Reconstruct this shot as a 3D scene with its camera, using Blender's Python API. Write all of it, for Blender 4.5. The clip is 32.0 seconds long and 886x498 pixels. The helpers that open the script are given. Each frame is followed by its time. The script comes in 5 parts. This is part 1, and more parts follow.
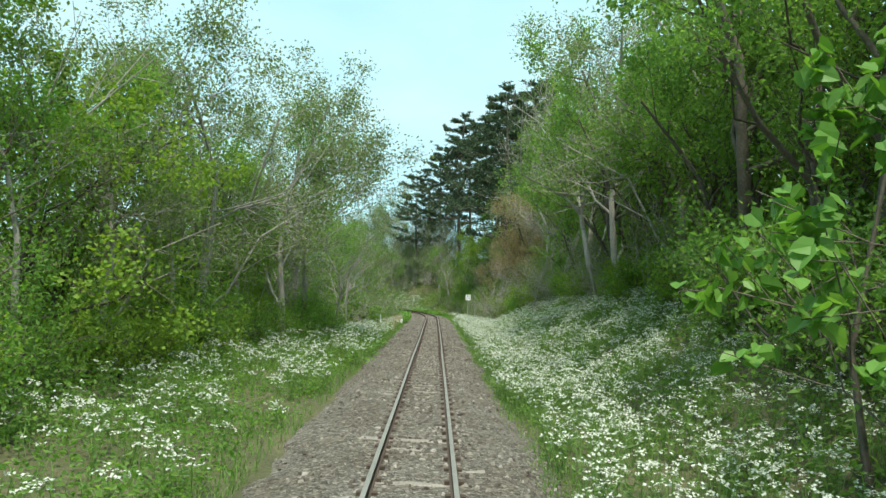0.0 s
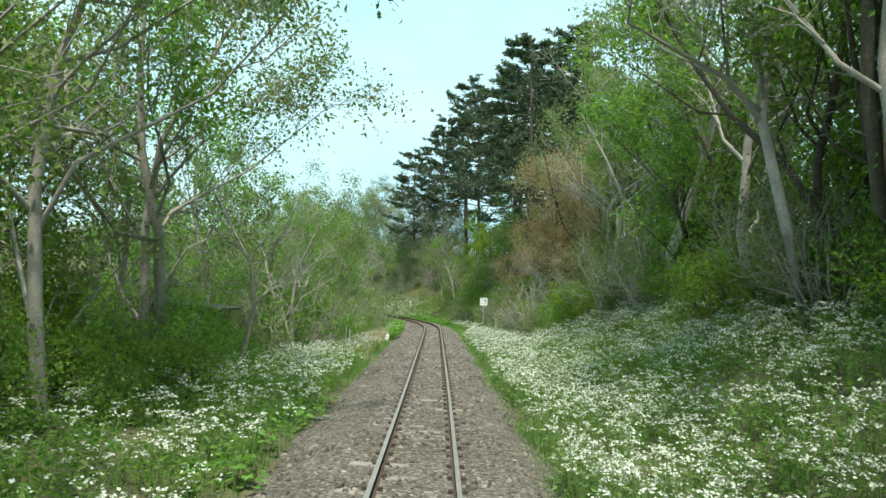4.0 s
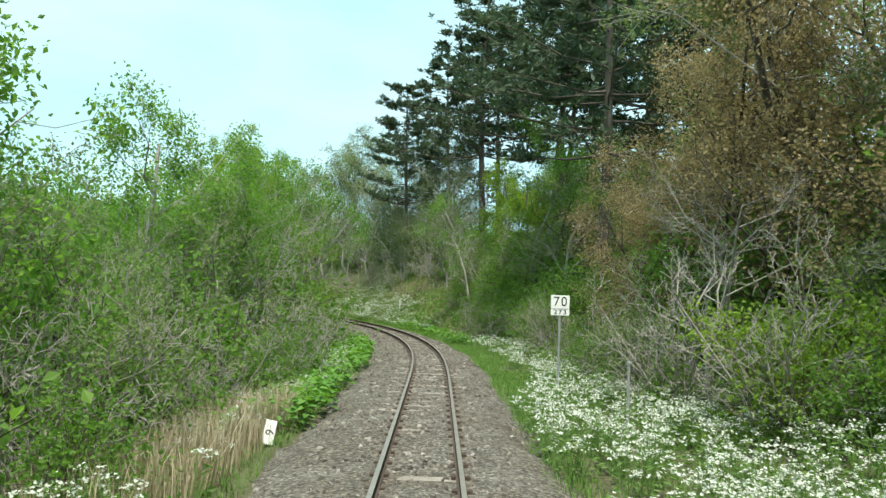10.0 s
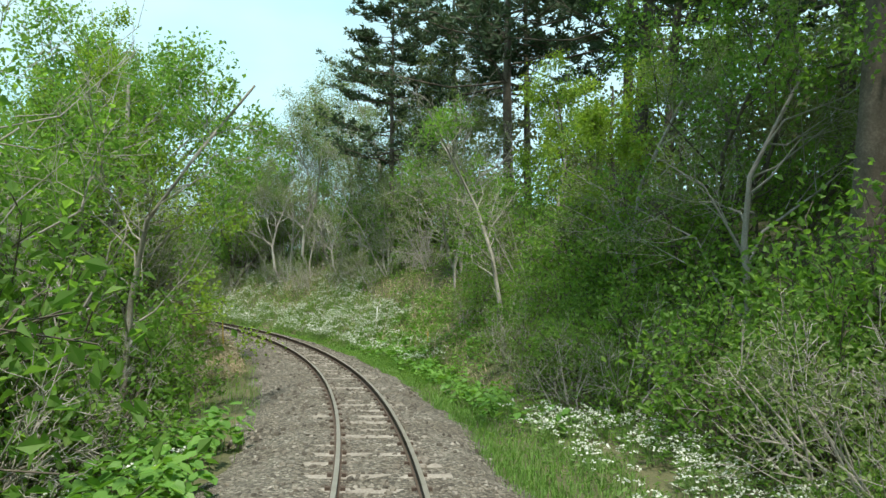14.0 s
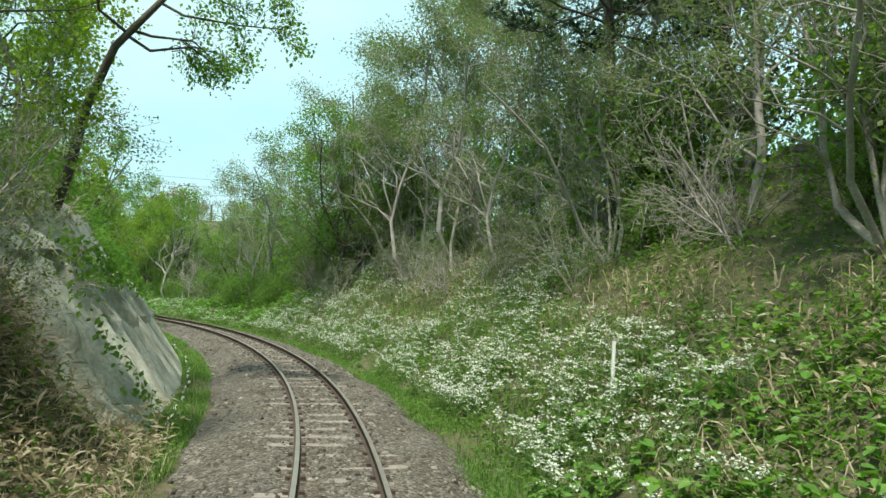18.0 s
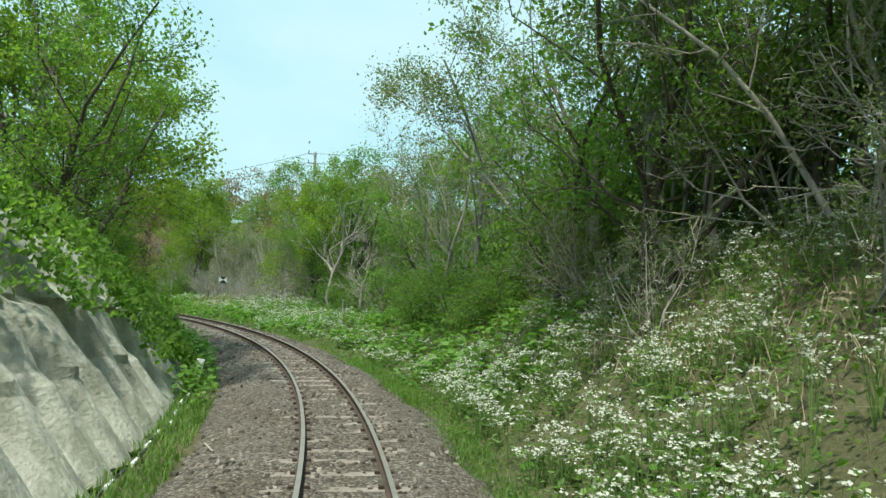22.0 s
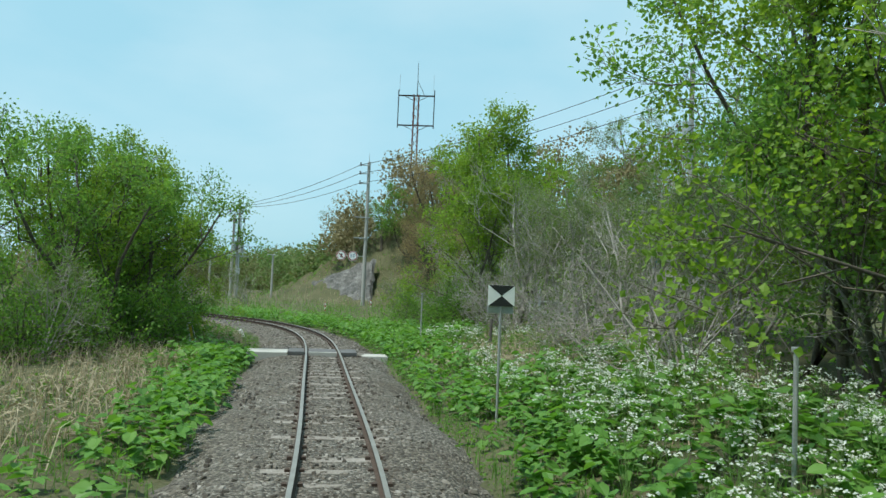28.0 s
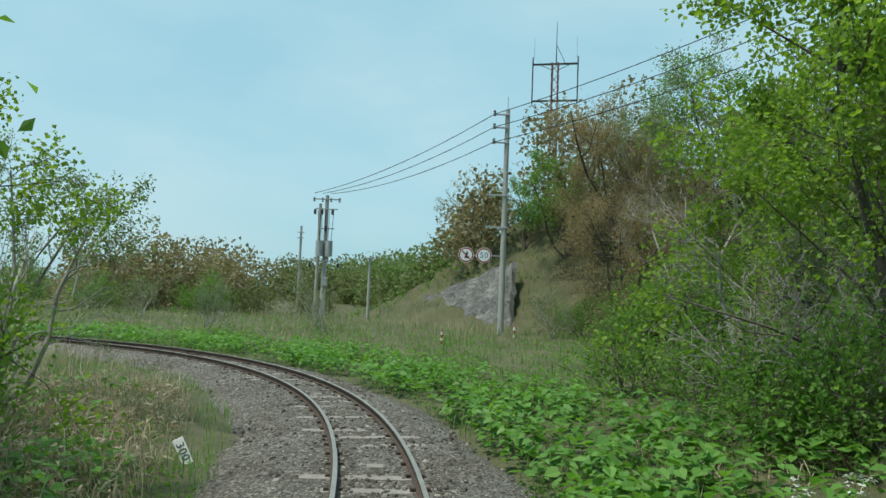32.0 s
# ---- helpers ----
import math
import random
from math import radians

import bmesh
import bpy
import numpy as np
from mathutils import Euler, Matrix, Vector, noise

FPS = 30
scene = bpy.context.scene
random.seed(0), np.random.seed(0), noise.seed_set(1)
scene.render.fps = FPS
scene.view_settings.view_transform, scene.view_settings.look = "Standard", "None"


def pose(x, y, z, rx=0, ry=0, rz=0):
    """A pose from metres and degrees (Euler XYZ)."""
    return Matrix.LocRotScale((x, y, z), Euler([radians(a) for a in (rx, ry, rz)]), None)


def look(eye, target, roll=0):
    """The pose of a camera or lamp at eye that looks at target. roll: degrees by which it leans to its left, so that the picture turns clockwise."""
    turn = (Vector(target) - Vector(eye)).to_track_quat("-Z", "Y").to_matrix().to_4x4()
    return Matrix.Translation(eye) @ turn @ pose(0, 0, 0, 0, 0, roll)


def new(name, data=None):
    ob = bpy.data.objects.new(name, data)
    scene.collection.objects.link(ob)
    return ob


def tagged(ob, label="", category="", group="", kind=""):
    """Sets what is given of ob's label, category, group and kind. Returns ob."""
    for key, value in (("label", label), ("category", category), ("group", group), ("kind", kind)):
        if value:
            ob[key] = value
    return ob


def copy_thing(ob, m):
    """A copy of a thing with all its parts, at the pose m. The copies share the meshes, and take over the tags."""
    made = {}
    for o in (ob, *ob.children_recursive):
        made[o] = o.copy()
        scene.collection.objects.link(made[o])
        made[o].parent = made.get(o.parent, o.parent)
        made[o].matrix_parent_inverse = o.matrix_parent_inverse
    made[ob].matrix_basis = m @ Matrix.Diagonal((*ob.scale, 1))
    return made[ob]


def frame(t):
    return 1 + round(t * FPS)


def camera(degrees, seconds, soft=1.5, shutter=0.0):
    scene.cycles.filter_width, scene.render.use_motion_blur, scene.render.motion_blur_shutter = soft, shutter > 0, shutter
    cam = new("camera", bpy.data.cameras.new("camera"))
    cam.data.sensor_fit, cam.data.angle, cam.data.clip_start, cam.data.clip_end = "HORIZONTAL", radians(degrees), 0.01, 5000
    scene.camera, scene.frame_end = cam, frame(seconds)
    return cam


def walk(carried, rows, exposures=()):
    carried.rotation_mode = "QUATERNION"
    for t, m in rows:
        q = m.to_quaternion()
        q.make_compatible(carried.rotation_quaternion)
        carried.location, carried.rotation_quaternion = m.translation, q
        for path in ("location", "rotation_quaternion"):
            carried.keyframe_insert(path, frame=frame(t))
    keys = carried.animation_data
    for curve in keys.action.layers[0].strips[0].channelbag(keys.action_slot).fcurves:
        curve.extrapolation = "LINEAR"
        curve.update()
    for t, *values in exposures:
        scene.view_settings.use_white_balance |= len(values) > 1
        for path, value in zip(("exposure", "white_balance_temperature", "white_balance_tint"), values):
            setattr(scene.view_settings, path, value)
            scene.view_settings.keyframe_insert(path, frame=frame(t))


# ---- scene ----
cam = camera(62.88, 32.0)
PATH = [
    (0.0, 0.186, -0.001, 2.437, 93.55, -2.48, -0.65),
    (0.5, 0.186, 2.595, 2.437, 93.48, -2.52, -0.47),
    (1.0, 0.184, 5.197, 2.437, 93.59, -2.57, -0.49),
    (1.5, 0.184, 7.808, 2.437, 93.79, -2.49, -0.48),
    (2.0, 0.185, 10.427, 2.437, 93.74, -2.50, -0.59),
    (2.5, 0.189, 13.054, 2.437, 93.79, -2.57, -0.49),
    (3.0, 0.192, 15.687, 2.437, 93.75, -2.60, -0.66),
    (3.5, 0.195, 18.313, 2.437, 93.80, -2.57, -0.93),
    (4.0, 0.196, 20.900, 2.437, 93.75, -2.49, -0.50),
    (4.5, 0.197, 23.457, 2.437, 93.69, -2.42, -0.48),
    (5.0, 0.199, 25.988, 2.437, 93.64, -2.34, -0.47),
    (5.5, 0.202, 28.502, 2.437, 93.59, -2.27, -0.76),
    (6.0, 0.207, 31.006, 2.437, 93.66, -2.33, -0.46),
    (6.5, 0.214, 33.507, 2.437, 93.62, -2.40, -0.52),
    (7.0, 0.219, 36.014, 2.437, 93.61, -2.45, -0.83),
    (7.5, 0.223, 38.535, 2.437, 93.55, -2.44, -0.62),
    (8.0, 0.225, 41.081, 2.437, 93.41, -2.33, -0.44),
    (8.5, 0.224, 43.665, 2.437, 93.37, -2.25, -0.38),
    (9.0, 0.223, 46.290, 2.437, 93.49, -2.22, -0.59),
    (9.5, 0.223, 48.961, 2.437, 93.47, -2.18, -0.50),
    (10.0, 0.222, 51.682, 2.437, 93.40, -2.18, -0.26),
    (10.5, 0.222, 54.458, 2.437, 93.73, -2.24, -0.32),
    (11.0, 0.221, 57.270, 2.437, 93.64, -2.22, -0.45),
    (11.5, 0.217, 60.101, 2.437, 93.45, -2.43, -0.32),
    (12.0, 0.211, 62.945, 2.437, 93.61, -2.27, -0.25),
    (12.5, 0.205, 65.872, 2.437, 93.44, -2.19, -0.06),
    (13.0, 0.199, 68.875, 2.437, 93.40, -2.16, -0.24),
    (13.5, 0.190, 71.922, 2.437, 93.59, -2.24, -0.09),
    (14.0, 0.158, 74.987, 2.437, 93.54, -2.14, -0.12),
    (14.5, 0.076, 78.047, 2.437, 93.49, -2.04, 0.43),
    (15.0, -0.089, 81.080, 2.437, 93.44, -1.94, 1.53),
    (15.5, -0.349, 84.060, 2.437, 93.39, -1.84, 2.67),
    (16.0, -0.702, 86.961, 2.437, 93.27, -1.84, 4.72),
    (16.5, -1.143, 89.790, 2.437, 93.36, -1.89, 6.85),
    (17.0, -1.682, 92.631, 2.437, 93.32, -2.02, 8.63),
    (17.5, -2.338, 95.524, 2.437, 93.30, -2.01, 10.52),
    (18.0, -3.128, 98.493, 2.437, 93.32, -2.20, 12.78),
    (18.5, -4.055, 101.510, 2.437, 93.44, -2.35, 15.28),
    (19.0, -5.114, 104.547, 2.437, 93.32, -2.33, 17.53),
    (19.5, -6.296, 107.573, 2.437, 93.52, -2.35, 19.38),
    (20.0, -7.590, 110.557, 2.437, 93.80, -2.39, 21.44),
    (20.5, -8.987, 113.463, 2.437, 93.73, -2.25, 23.45),
    (21.0, -10.483, 116.283, 2.437, 93.61, -2.14, 25.79),
    (21.5, -12.076, 119.019, 2.437, 93.41, -2.11, 28.24),
    (22.0, -13.765, 121.681, 2.437, 92.95, -2.23, 30.52),
    (22.5, -15.548, 124.279, 2.437, 93.28, -2.26, 32.16),
    (23.0, -17.432, 126.828, 2.437, 93.45, -2.25, 35.06),
    (23.5, -19.396, 129.299, 2.437, 93.67, -2.21, 36.88),
    (24.0, -21.425, 131.673, 2.437, 93.81, -2.16, 39.00),
    (24.5, -23.513, 133.939, 2.437, 93.42, -2.27, 40.91),
    (25.0, -25.660, 136.097, 2.437, 93.32, -2.38, 42.81),
    (25.5, -27.874, 138.155, 2.437, 93.23, -2.49, 44.99),
    (26.0, -30.158, 140.122, 2.437, 93.14, -2.60, 47.19),
    (26.5, -32.520, 142.006, 2.437, 93.04, -2.71, 49.40),
    (27.0, -34.965, 143.815, 2.437, 92.77, -2.77, 51.67),
    (27.5, -37.482, 145.536, 2.437, 92.76, -2.62, 53.36),
    (28.0, -40.050, 147.154, 2.437, 92.96, -2.40, 55.84),
    (28.5, -42.657, 148.665, 2.437, 93.09, -2.58, 58.11),
    (29.0, -45.309, 150.077, 2.437, 93.20, -2.63, 60.16),
    (29.5, -48.027, 151.419, 2.437, 93.28, -2.62, 62.23),
    (30.0, -50.755, 152.687, 2.437, 93.31, -2.48, 63.80),
    (30.5, -53.475, 153.910, 2.437, 93.09, -2.17, 65.02),
    (31.0, -56.176, 155.113, 2.437, 93.36, -1.81, 65.47),
    (31.5, -58.857, 156.312, 2.437, 93.62, -1.97, 65.63),
    (32.0, -61.530, 157.505, 2.437, 93.69, -2.27, 65.46),
]
EXPOSURES = [(0.0, 0.47, 6700, 5.5), (5.0, 0.61, 6700, 5.5), (9.0, 0.6, 6700, 6), (13.0, 0.56, 6750, 8), (16.0, 0.57, 6700, 8), (18.0, 0.46, 6750, 5.5), (21.0, 0.33, 6700, 5.5), (24.5, 0.28, 6500, 8), (27.0, -0.04, 6250, 6), (29.0, 0.04, 6150, 6), (31.0, -0.05, 6250, 6), (32.0, -0.16, 6300, 6)]
walk(cam, [(r[0], pose(*r[1:])) for r in PATH], EXPOSURES)

# ---- sky and sun ----
SUN_AZ, SUN_EL = radians(180), radians(67)      # clockwise from +y, above the horizon
world = bpy.data.worlds.new("sky")
scene.world = world
world.use_nodes = True
wn, wl = world.node_tree.nodes, world.node_tree.links
sky = wn.new("ShaderNodeTexSky")
sky.sky_type, sky.sun_disc = "NISHITA", False
sky.sun_elevation, sky.sun_rotation = SUN_EL, SUN_AZ
sky.air_density, sky.dust_density, sky.ozone_density = 1.0, 2.5, 1.5
haze = wn.new("ShaderNodeMix")
haze.data_type = "RGBA"
haze.inputs["Factor"].default_value = 0.7
veil = wn.new("ShaderNodeTexNoise")          # thin high cloud
veil.inputs["Scale"].default_value, veil.inputs["Detail"].default_value = 2.6, 5
stretch = wn.new("ShaderNodeMapping")
stretch.inputs["Scale"].default_value = (1, 1, 2.6)
dirs = wn.new("ShaderNodeTexCoord")
wl.new(dirs.outputs["Generated"], stretch.inputs["Vector"])
wl.new(stretch.outputs[0], veil.inputs["Vector"])
tone = wn.new("ShaderNodeValToRGB")
tone.color_ramp.elements[0].position, tone.color_ramp.elements[0].color = 0.35, (0.5, 0.88, 1.0, 1)
tone.color_ramp.elements[1].position, tone.color_ramp.elements[1].color = 0.68, (0.68, 0.98, 1.06, 1)
wl.new(veil.outputs[0], tone.inputs[0])
lift = wn.new("ShaderNodeVectorMath")
lift.operation = "SCALE"
lift.inputs["Scale"].default_value = 10.2
wl.new(tone.outputs[0], lift.inputs[0])
wl.new(lift.outputs[0], haze.inputs["B"])
wl.new(sky.outputs[0], haze.inputs["A"])
wl.new(haze.outputs["Result"], wn["Background"].inputs[0])
wn["Background"].inputs[1].default_value = 0.10
sun = new("sun", bpy.data.lights.new("sun", "SUN"))
sun.data.energy, sun.data.angle, sun.data.color = 4.2, radians(4), (1.0, 0.95, 0.86)
sun_dir = Vector((math.sin(SUN_AZ) * math.cos(SUN_EL), math.cos(SUN_AZ) * math.cos(SUN_EL), math.sin(SUN_EL)))
sun.matrix_world = look(sun_dir * 200, (0, 0, 0))

# ---- materials ----
def material(name, rough=0.8, metal=0.0):
    m = bpy.data.materials.new(name)
    m.use_nodes = True
    b = m.node_tree.nodes["Principled BSDF"]
    b.inputs["Roughness"].default_value, b.inputs["Metallic"].default_value = rough, metal
    return m, m.node_tree.nodes, m.node_tree.links, b


def ramp(n, stops):
    r = n.new("ShaderNodeValToRGB")
    e = r.color_ramp.elements
    while len(e) < len(stops):
        e.new(0.5)
    for el, (p, c) in zip(e, stops):
        el.position, el.color = p, (*c, 1)
    return r


def noise_tex(n, l, scale, detail=6, coord="Object", rough=0.6):
    t = n.new("ShaderNodeTexCoord")
    x = n.new("ShaderNodeTexNoise")
    x.inputs["Scale"].default_value, x.inputs["Detail"].default_value, x.inputs["Roughness"].default_value = scale, detail, rough
    l.new(t.outputs[coord], x.inputs["Vector"])
    return x


def mottled(name, c0, c1, c2, scale=3.0, fine=40.0, rough=0.85, metal=0.0, bump=0.3, dist=0.02):
    """A surface with two scales of variation and fine relief."""
    m, n, l, b = material(name, rough, metal)
    big, small = noise_tex(n, l, scale), noise_tex(n, l, fine)
    mixn = n.new("ShaderNodeMath")
    mixn.operation = "MULTIPLY_ADD"
    mixn.inputs[1].default_value = 0.55
    half = n.new("ShaderNodeMath")
    half.operation = "MULTIPLY"
    half.inputs[1].default_value = 0.45
    l.new(big.outputs[0], half.inputs[0])
    l.new(small.outputs[0], mixn.inputs[0])
    l.new(half.outputs[0], mixn.inputs[2])
    r = ramp(n, [(0.3, c0), (0.5, c1), (0.7, c2)])
    l.new(mixn.outputs[0], r.inputs[0])
    l.new(r.outputs[0], b.inputs["Base Color"])
    bp = n.new("ShaderNodeBump")
    bp.inputs["Strength"].default_value, bp.inputs["Distance"].default_value = bump, dist
    l.new(small.outputs[0], bp.inputs["Height"])
    l.new(bp.outputs[0], b.inputs["Normal"])
    return m


def leafy(name, c0, c1, c2, through_col, through_amt=0.45, rough=0.55, patch=0.35):
    """Leaves: each leaf its own shade, drifting over metres, with light let through."""
    m, n, l, b = material(name, rough)
    g = n.new("ShaderNodeNewGeometry")
    big = noise_tex(n, l, patch, 3)
    mx = n.new("ShaderNodeMath")
    mx.operation = "MULTIPLY_ADD"
    mx.inputs[1].default_value = 0.5
    hf = n.new("ShaderNodeMath")
    hf.operation = "MULTIPLY"
    hf.inputs[1].default_value = 0.55
    l.new(big.outputs[0], hf.inputs[0])
    l.new(g.outputs["Random Per Island"], mx.inputs[0])
    l.new(hf.outputs[0], mx.inputs[2])
    r = ramp(n, [(0.15, c0), (0.5, c1), (0.9, c2)])
    l.new(mx.outputs[0], r.inputs[0])
    l.new(r.outputs[0], b.inputs["Base Color"])
    b.inputs["Specular IOR Level"].default_value = 0.25
    tr = n.new("ShaderNodeBsdfTranslucent")
    tint = n.new("ShaderNodeMix")
    tint.data_type, tint.blend_type = "RGBA", "MULTIPLY"
    tint.inputs["Factor"].default_value = 1.0
    tint.inputs["B"].default_value = (*through_col, 1)
    l.new(r.outputs[0], tint.inputs["A"])
    l.new(tint.outputs["Result"], tr.inputs[0])
    ms = n.new("ShaderNodeMixShader")
    ms.inputs[0].default_value = through_amt
    l.new(b.outputs[0], ms.inputs[1])
    l.new(tr.outputs[0], ms.inputs[2])
    l.new(ms.outputs[0], n["Material Output"].inputs[0])
    return m


LEAF_FRESH = leafy("leaf_fresh", (0.078, 0.16, 0.032), (0.12, 0.23, 0.05), (0.205, 0.32, 0.085), (1.65, 1.75, 0.8), 0.55)
LEAF_DARK = leafy("leaf_dark", (0.08, 0.155, 0.038), (0.13, 0.235, 0.06), (0.20, 0.31, 0.095), (1.65, 1.75, 0.8), 0.57)
LEAF_BUD = leafy("leaf_budding", (0.105, 0.152, 0.052), (0.158, 0.222, 0.08), (0.24, 0.295, 0.125), (1.25, 1.35, 0.85))
LEAF_RUSSET = leafy("leaf_russet", (0.23, 0.18, 0.085), (0.33, 0.265, 0.14), (0.41, 0.345, 0.195), (1.1, 1.05, 0.8), 0.45)
LEAF_OLIVE = leafy("leaf_olive", (0.11, 0.13, 0.05), (0.17, 0.19, 0.075), (0.25, 0.26, 0.12), (1.2, 1.2, 0.8), 0.35)
LEAF_BROWN = leafy("leaf_brown", (0.17, 0.15, 0.075), (0.25, 0.22, 0.115), (0.33, 0.295, 0.165), (1.1, 1.05, 0.8), 0.35)
LEAF_MAPLE = leafy("leaf_maple", (0.12, 0.21, 0.03), (0.18, 0.29, 0.045), (0.26, 0.37, 0.07), (1.5, 1.5, 0.6), 0.5)
LEAF_BROAD = leafy("leaf_broad", (0.075, 0.17, 0.03), (0.12, 0.26, 0.05), (0.19, 0.34, 0.08), (1.4, 1.5, 0.6), 0.4, 0.45)
GRASS_MAT = leafy("grass_blades", (0.08, 0.165, 0.034), (0.13, 0.25, 0.057), (0.22, 0.335, 0.10), (1.3, 1.4, 0.7), 0.4)
FEATHER = leafy("parsley_leaves", (0.11, 0.19, 0.055), (0.16, 0.265, 0.085), (0.24, 0.345, 0.13), (1.3, 1.35, 0.8), 0.45)
NEEDLE = leafy("pine_needles", (0.037, 0.063, 0.037), (0.06, 0.098, 0.056), (0.10, 0.145, 0.078), (1.2, 1.3, 0.8), 0.25, 0.6)
STRAW = leafy("dry_stalks", (0.25, 0.20, 0.12), (0.40, 0.34, 0.23), (0.56, 0.50, 0.37), (1.0, 0.95, 0.8), 0.3, 0.8)
PETAL = leafy("white_petals", (0.50, 0.55, 0.45), (0.64, 0.67, 0.60), (0.76, 0.78, 0.73), (1.0, 1.0, 0.95), 0.35, 0.7)
BARK_PALE = mottled("bark_pale", (0.16, 0.145, 0.12), (0.30, 0.28, 0.24), (0.46, 0.44, 0.39), 2.5, 22, 0.9)
BARK_DARK = mottled("bark_dark", (0.055, 0.045, 0.035), (0.10, 0.085, 0.065), (0.18, 0.155, 0.125), 2.5, 22, 0.95)
TWIG_GREY = mottled("twig_grey", (0.21, 0.19, 0.17), (0.33, 0.305, 0.275), (0.47, 0.445, 0.405), 4, 30, 0.9)
EARTH = mottled("earth_and_moss", (0.045, 0.045, 0.02), (0.08, 0.085, 0.035), (0.17, 0.14, 0.085), 0.6, 14, 0.95, bump=0.8, dist=0.06)


def crushed(name):
    """Crushed stone: every stone its own shade and facet, with drifts of rust-brown dirt."""
    m, n, l, b = material(name, 0.95)
    t = n.new("ShaderNodeTexCoord")
    cell = n.new("ShaderNodeTexVoronoi")
    cell.inputs["Scale"].default_value = 24
    l.new(t.outputs["Object"], cell.inputs["Vector"])
    sep = n.new("ShaderNodeSeparateColor")
    l.new(cell.outputs["Color"], sep.inputs[0])
    r = ramp(n, [(0.0, (0.047, 0.043, 0.036)), (0.5, (0.125, 0.114, 0.097)), (0.85, (0.195, 0.18, 0.156)), (1.0, (0.32, 0.305, 0.27))])
    l.new(sep.outputs[0], r.inputs[0])
    big = noise_tex(n, l, 0.7, 5)
    r2 = ramp(n, [(0.3, (0.78, 0.72, 0.63)), (0.55, (1, 0.98, 0.94)), (0.75, (1.25, 1.25, 1.22))])
    l.new(big.outputs[0], r2.inputs[0])
    mul = n.new("ShaderNodeMix")
    mul.data_type, mul.blend_type = "RGBA", "MULTIPLY"
    mul.inputs["Factor"].default_value = 1.0
    l.new(r.outputs[0], mul.inputs["A"])
    l.new(r2.outputs[0], mul.inputs["B"])
    l.new(mul.outputs["Result"], b.inputs["Base Color"])
    bp = n.new("ShaderNodeBump")
    bp.invert = True
    bp.inputs["Strength"].default_value, bp.inputs["Distance"].default_value = 1.0, 0.05
    l.new(cell.outputs["Distance"], bp.inputs["Height"])
    l.new(bp.outputs[0], b.inputs["Normal"])
    return m


BALLAST = crushed("ballast")
STEEL_WORN = mottled("rail_head_steel", (0.24, 0.21, 0.18), (0.34, 0.31, 0.27), (0.44, 0.41, 0.37), 3, 60, 0.45, 0.6, 0.05, 0.002)
RUST = mottled("rusty_steel", (0.045, 0.031, 0.024), (0.075, 0.053, 0.04), (0.125, 0.092, 0.07), 5, 50, 0.9, 0.2)
SLEEPER_MAT = mottled("weathered_sleeper", (0.14, 0.12, 0.10), (0.24, 0.215, 0.185), (0.36, 0.335, 0.30), 4, 35, 0.9, bump=0.4)
CONCRETE = mottled("concrete", (0.30, 0.29, 0.26), (0.42, 0.41, 0.375), (0.53, 0.52, 0.48), 1.2, 25, 0.9)
SHOTCRETE = mottled("sprayed_mortar", (0.28, 0.30, 0.24), (0.46, 0.47, 0.40), (0.62, 0.62, 0.55), 0.9, 14, 0.92, bump=0.6, dist=0.05)


def streaked(m, amount, dark):
    """Weather stains that run down a face, long and thin, over the material's own colour."""
    n, l = m.node_tree.nodes, m.node_tree.links
    b = n["Principled BSDF"]
    src = b.inputs["Base Color"].links[0].from_socket
    t, mp, x = n.new("ShaderNodeTexCoord"), n.new("ShaderNodeMapping"), n.new("ShaderNodeTexNoise")
    mp.inputs["Scale"].default_value = (2.6, 2.6, 0.35)
    x.inputs["Scale"].default_value, x.inputs["Detail"].default_value = 1.0, 7
    l.new(t.outputs["Object"], mp.inputs["Vector"])
    l.new(mp.outputs[0], x.inputs["Vector"])
    r = ramp(n, [(0.42, (0, 0, 0)), (0.62, (amount, amount, amount))])
    l.new(x.outputs[0], r.inputs[0])
    mix = n.new("ShaderNodeMix")
    mix.data_type = "RGBA"
    mix.inputs["B"].default_value = (*dark, 1)
    l.new(r.outputs[0], mix.inputs["Factor"])
    l.new(src, mix.inputs["A"])
    l.new(mix.outputs["Result"], b.inputs["Base Color"])


streaked(SHOTCRETE, 0.55, (0.16, 0.17, 0.12))
ROCK = mottled("grey_rock", (0.07, 0.068, 0.063), (0.14, 0.136, 0.126), (0.30, 0.29, 0.27), 0.9, 5, 0.9, bump=0.9, dist=0.15)
PAINT_WHITE = mottled("white_paint", (0.74, 0.75, 0.73), (0.81, 0.82, 0.80), (0.86, 0.86, 0.85), 4, 50, 0.45, bump=0.05)
PAINT_BLACK = mottled("black_paint", (0.012, 0.013, 0.014), (0.02, 0.021, 0.022), (0.035, 0.036, 0.036), 4, 50, 0.5, bump=0.05)
PAINT_RED = mottled("red_paint", (0.22, 0.025, 0.025), (0.30, 0.035, 0.035), (0.38, 0.06, 0.055), 4, 50, 0.5, bump=0.05)
PAINT_BLUE = mottled("blue_paint", (0.03, 0.10, 0.22), (0.04, 0.14, 0.30), (0.07, 0.19, 0.36), 4, 50, 0.5, bump=0.05)
PAINT_YELLOW = mottled("yellow_paint", (0.45, 0.29, 0.03), (0.60, 0.40, 0.05), (0.70, 0.50, 0.10), 4, 40, 0.6, bump=0.1)
GALV = mottled("galvanised_steel", (0.30, 0.31, 0.31), (0.42, 0.43, 0.43), (0.52, 0.53, 0.53), 3, 40, 0.5, 0.55, 0.08)
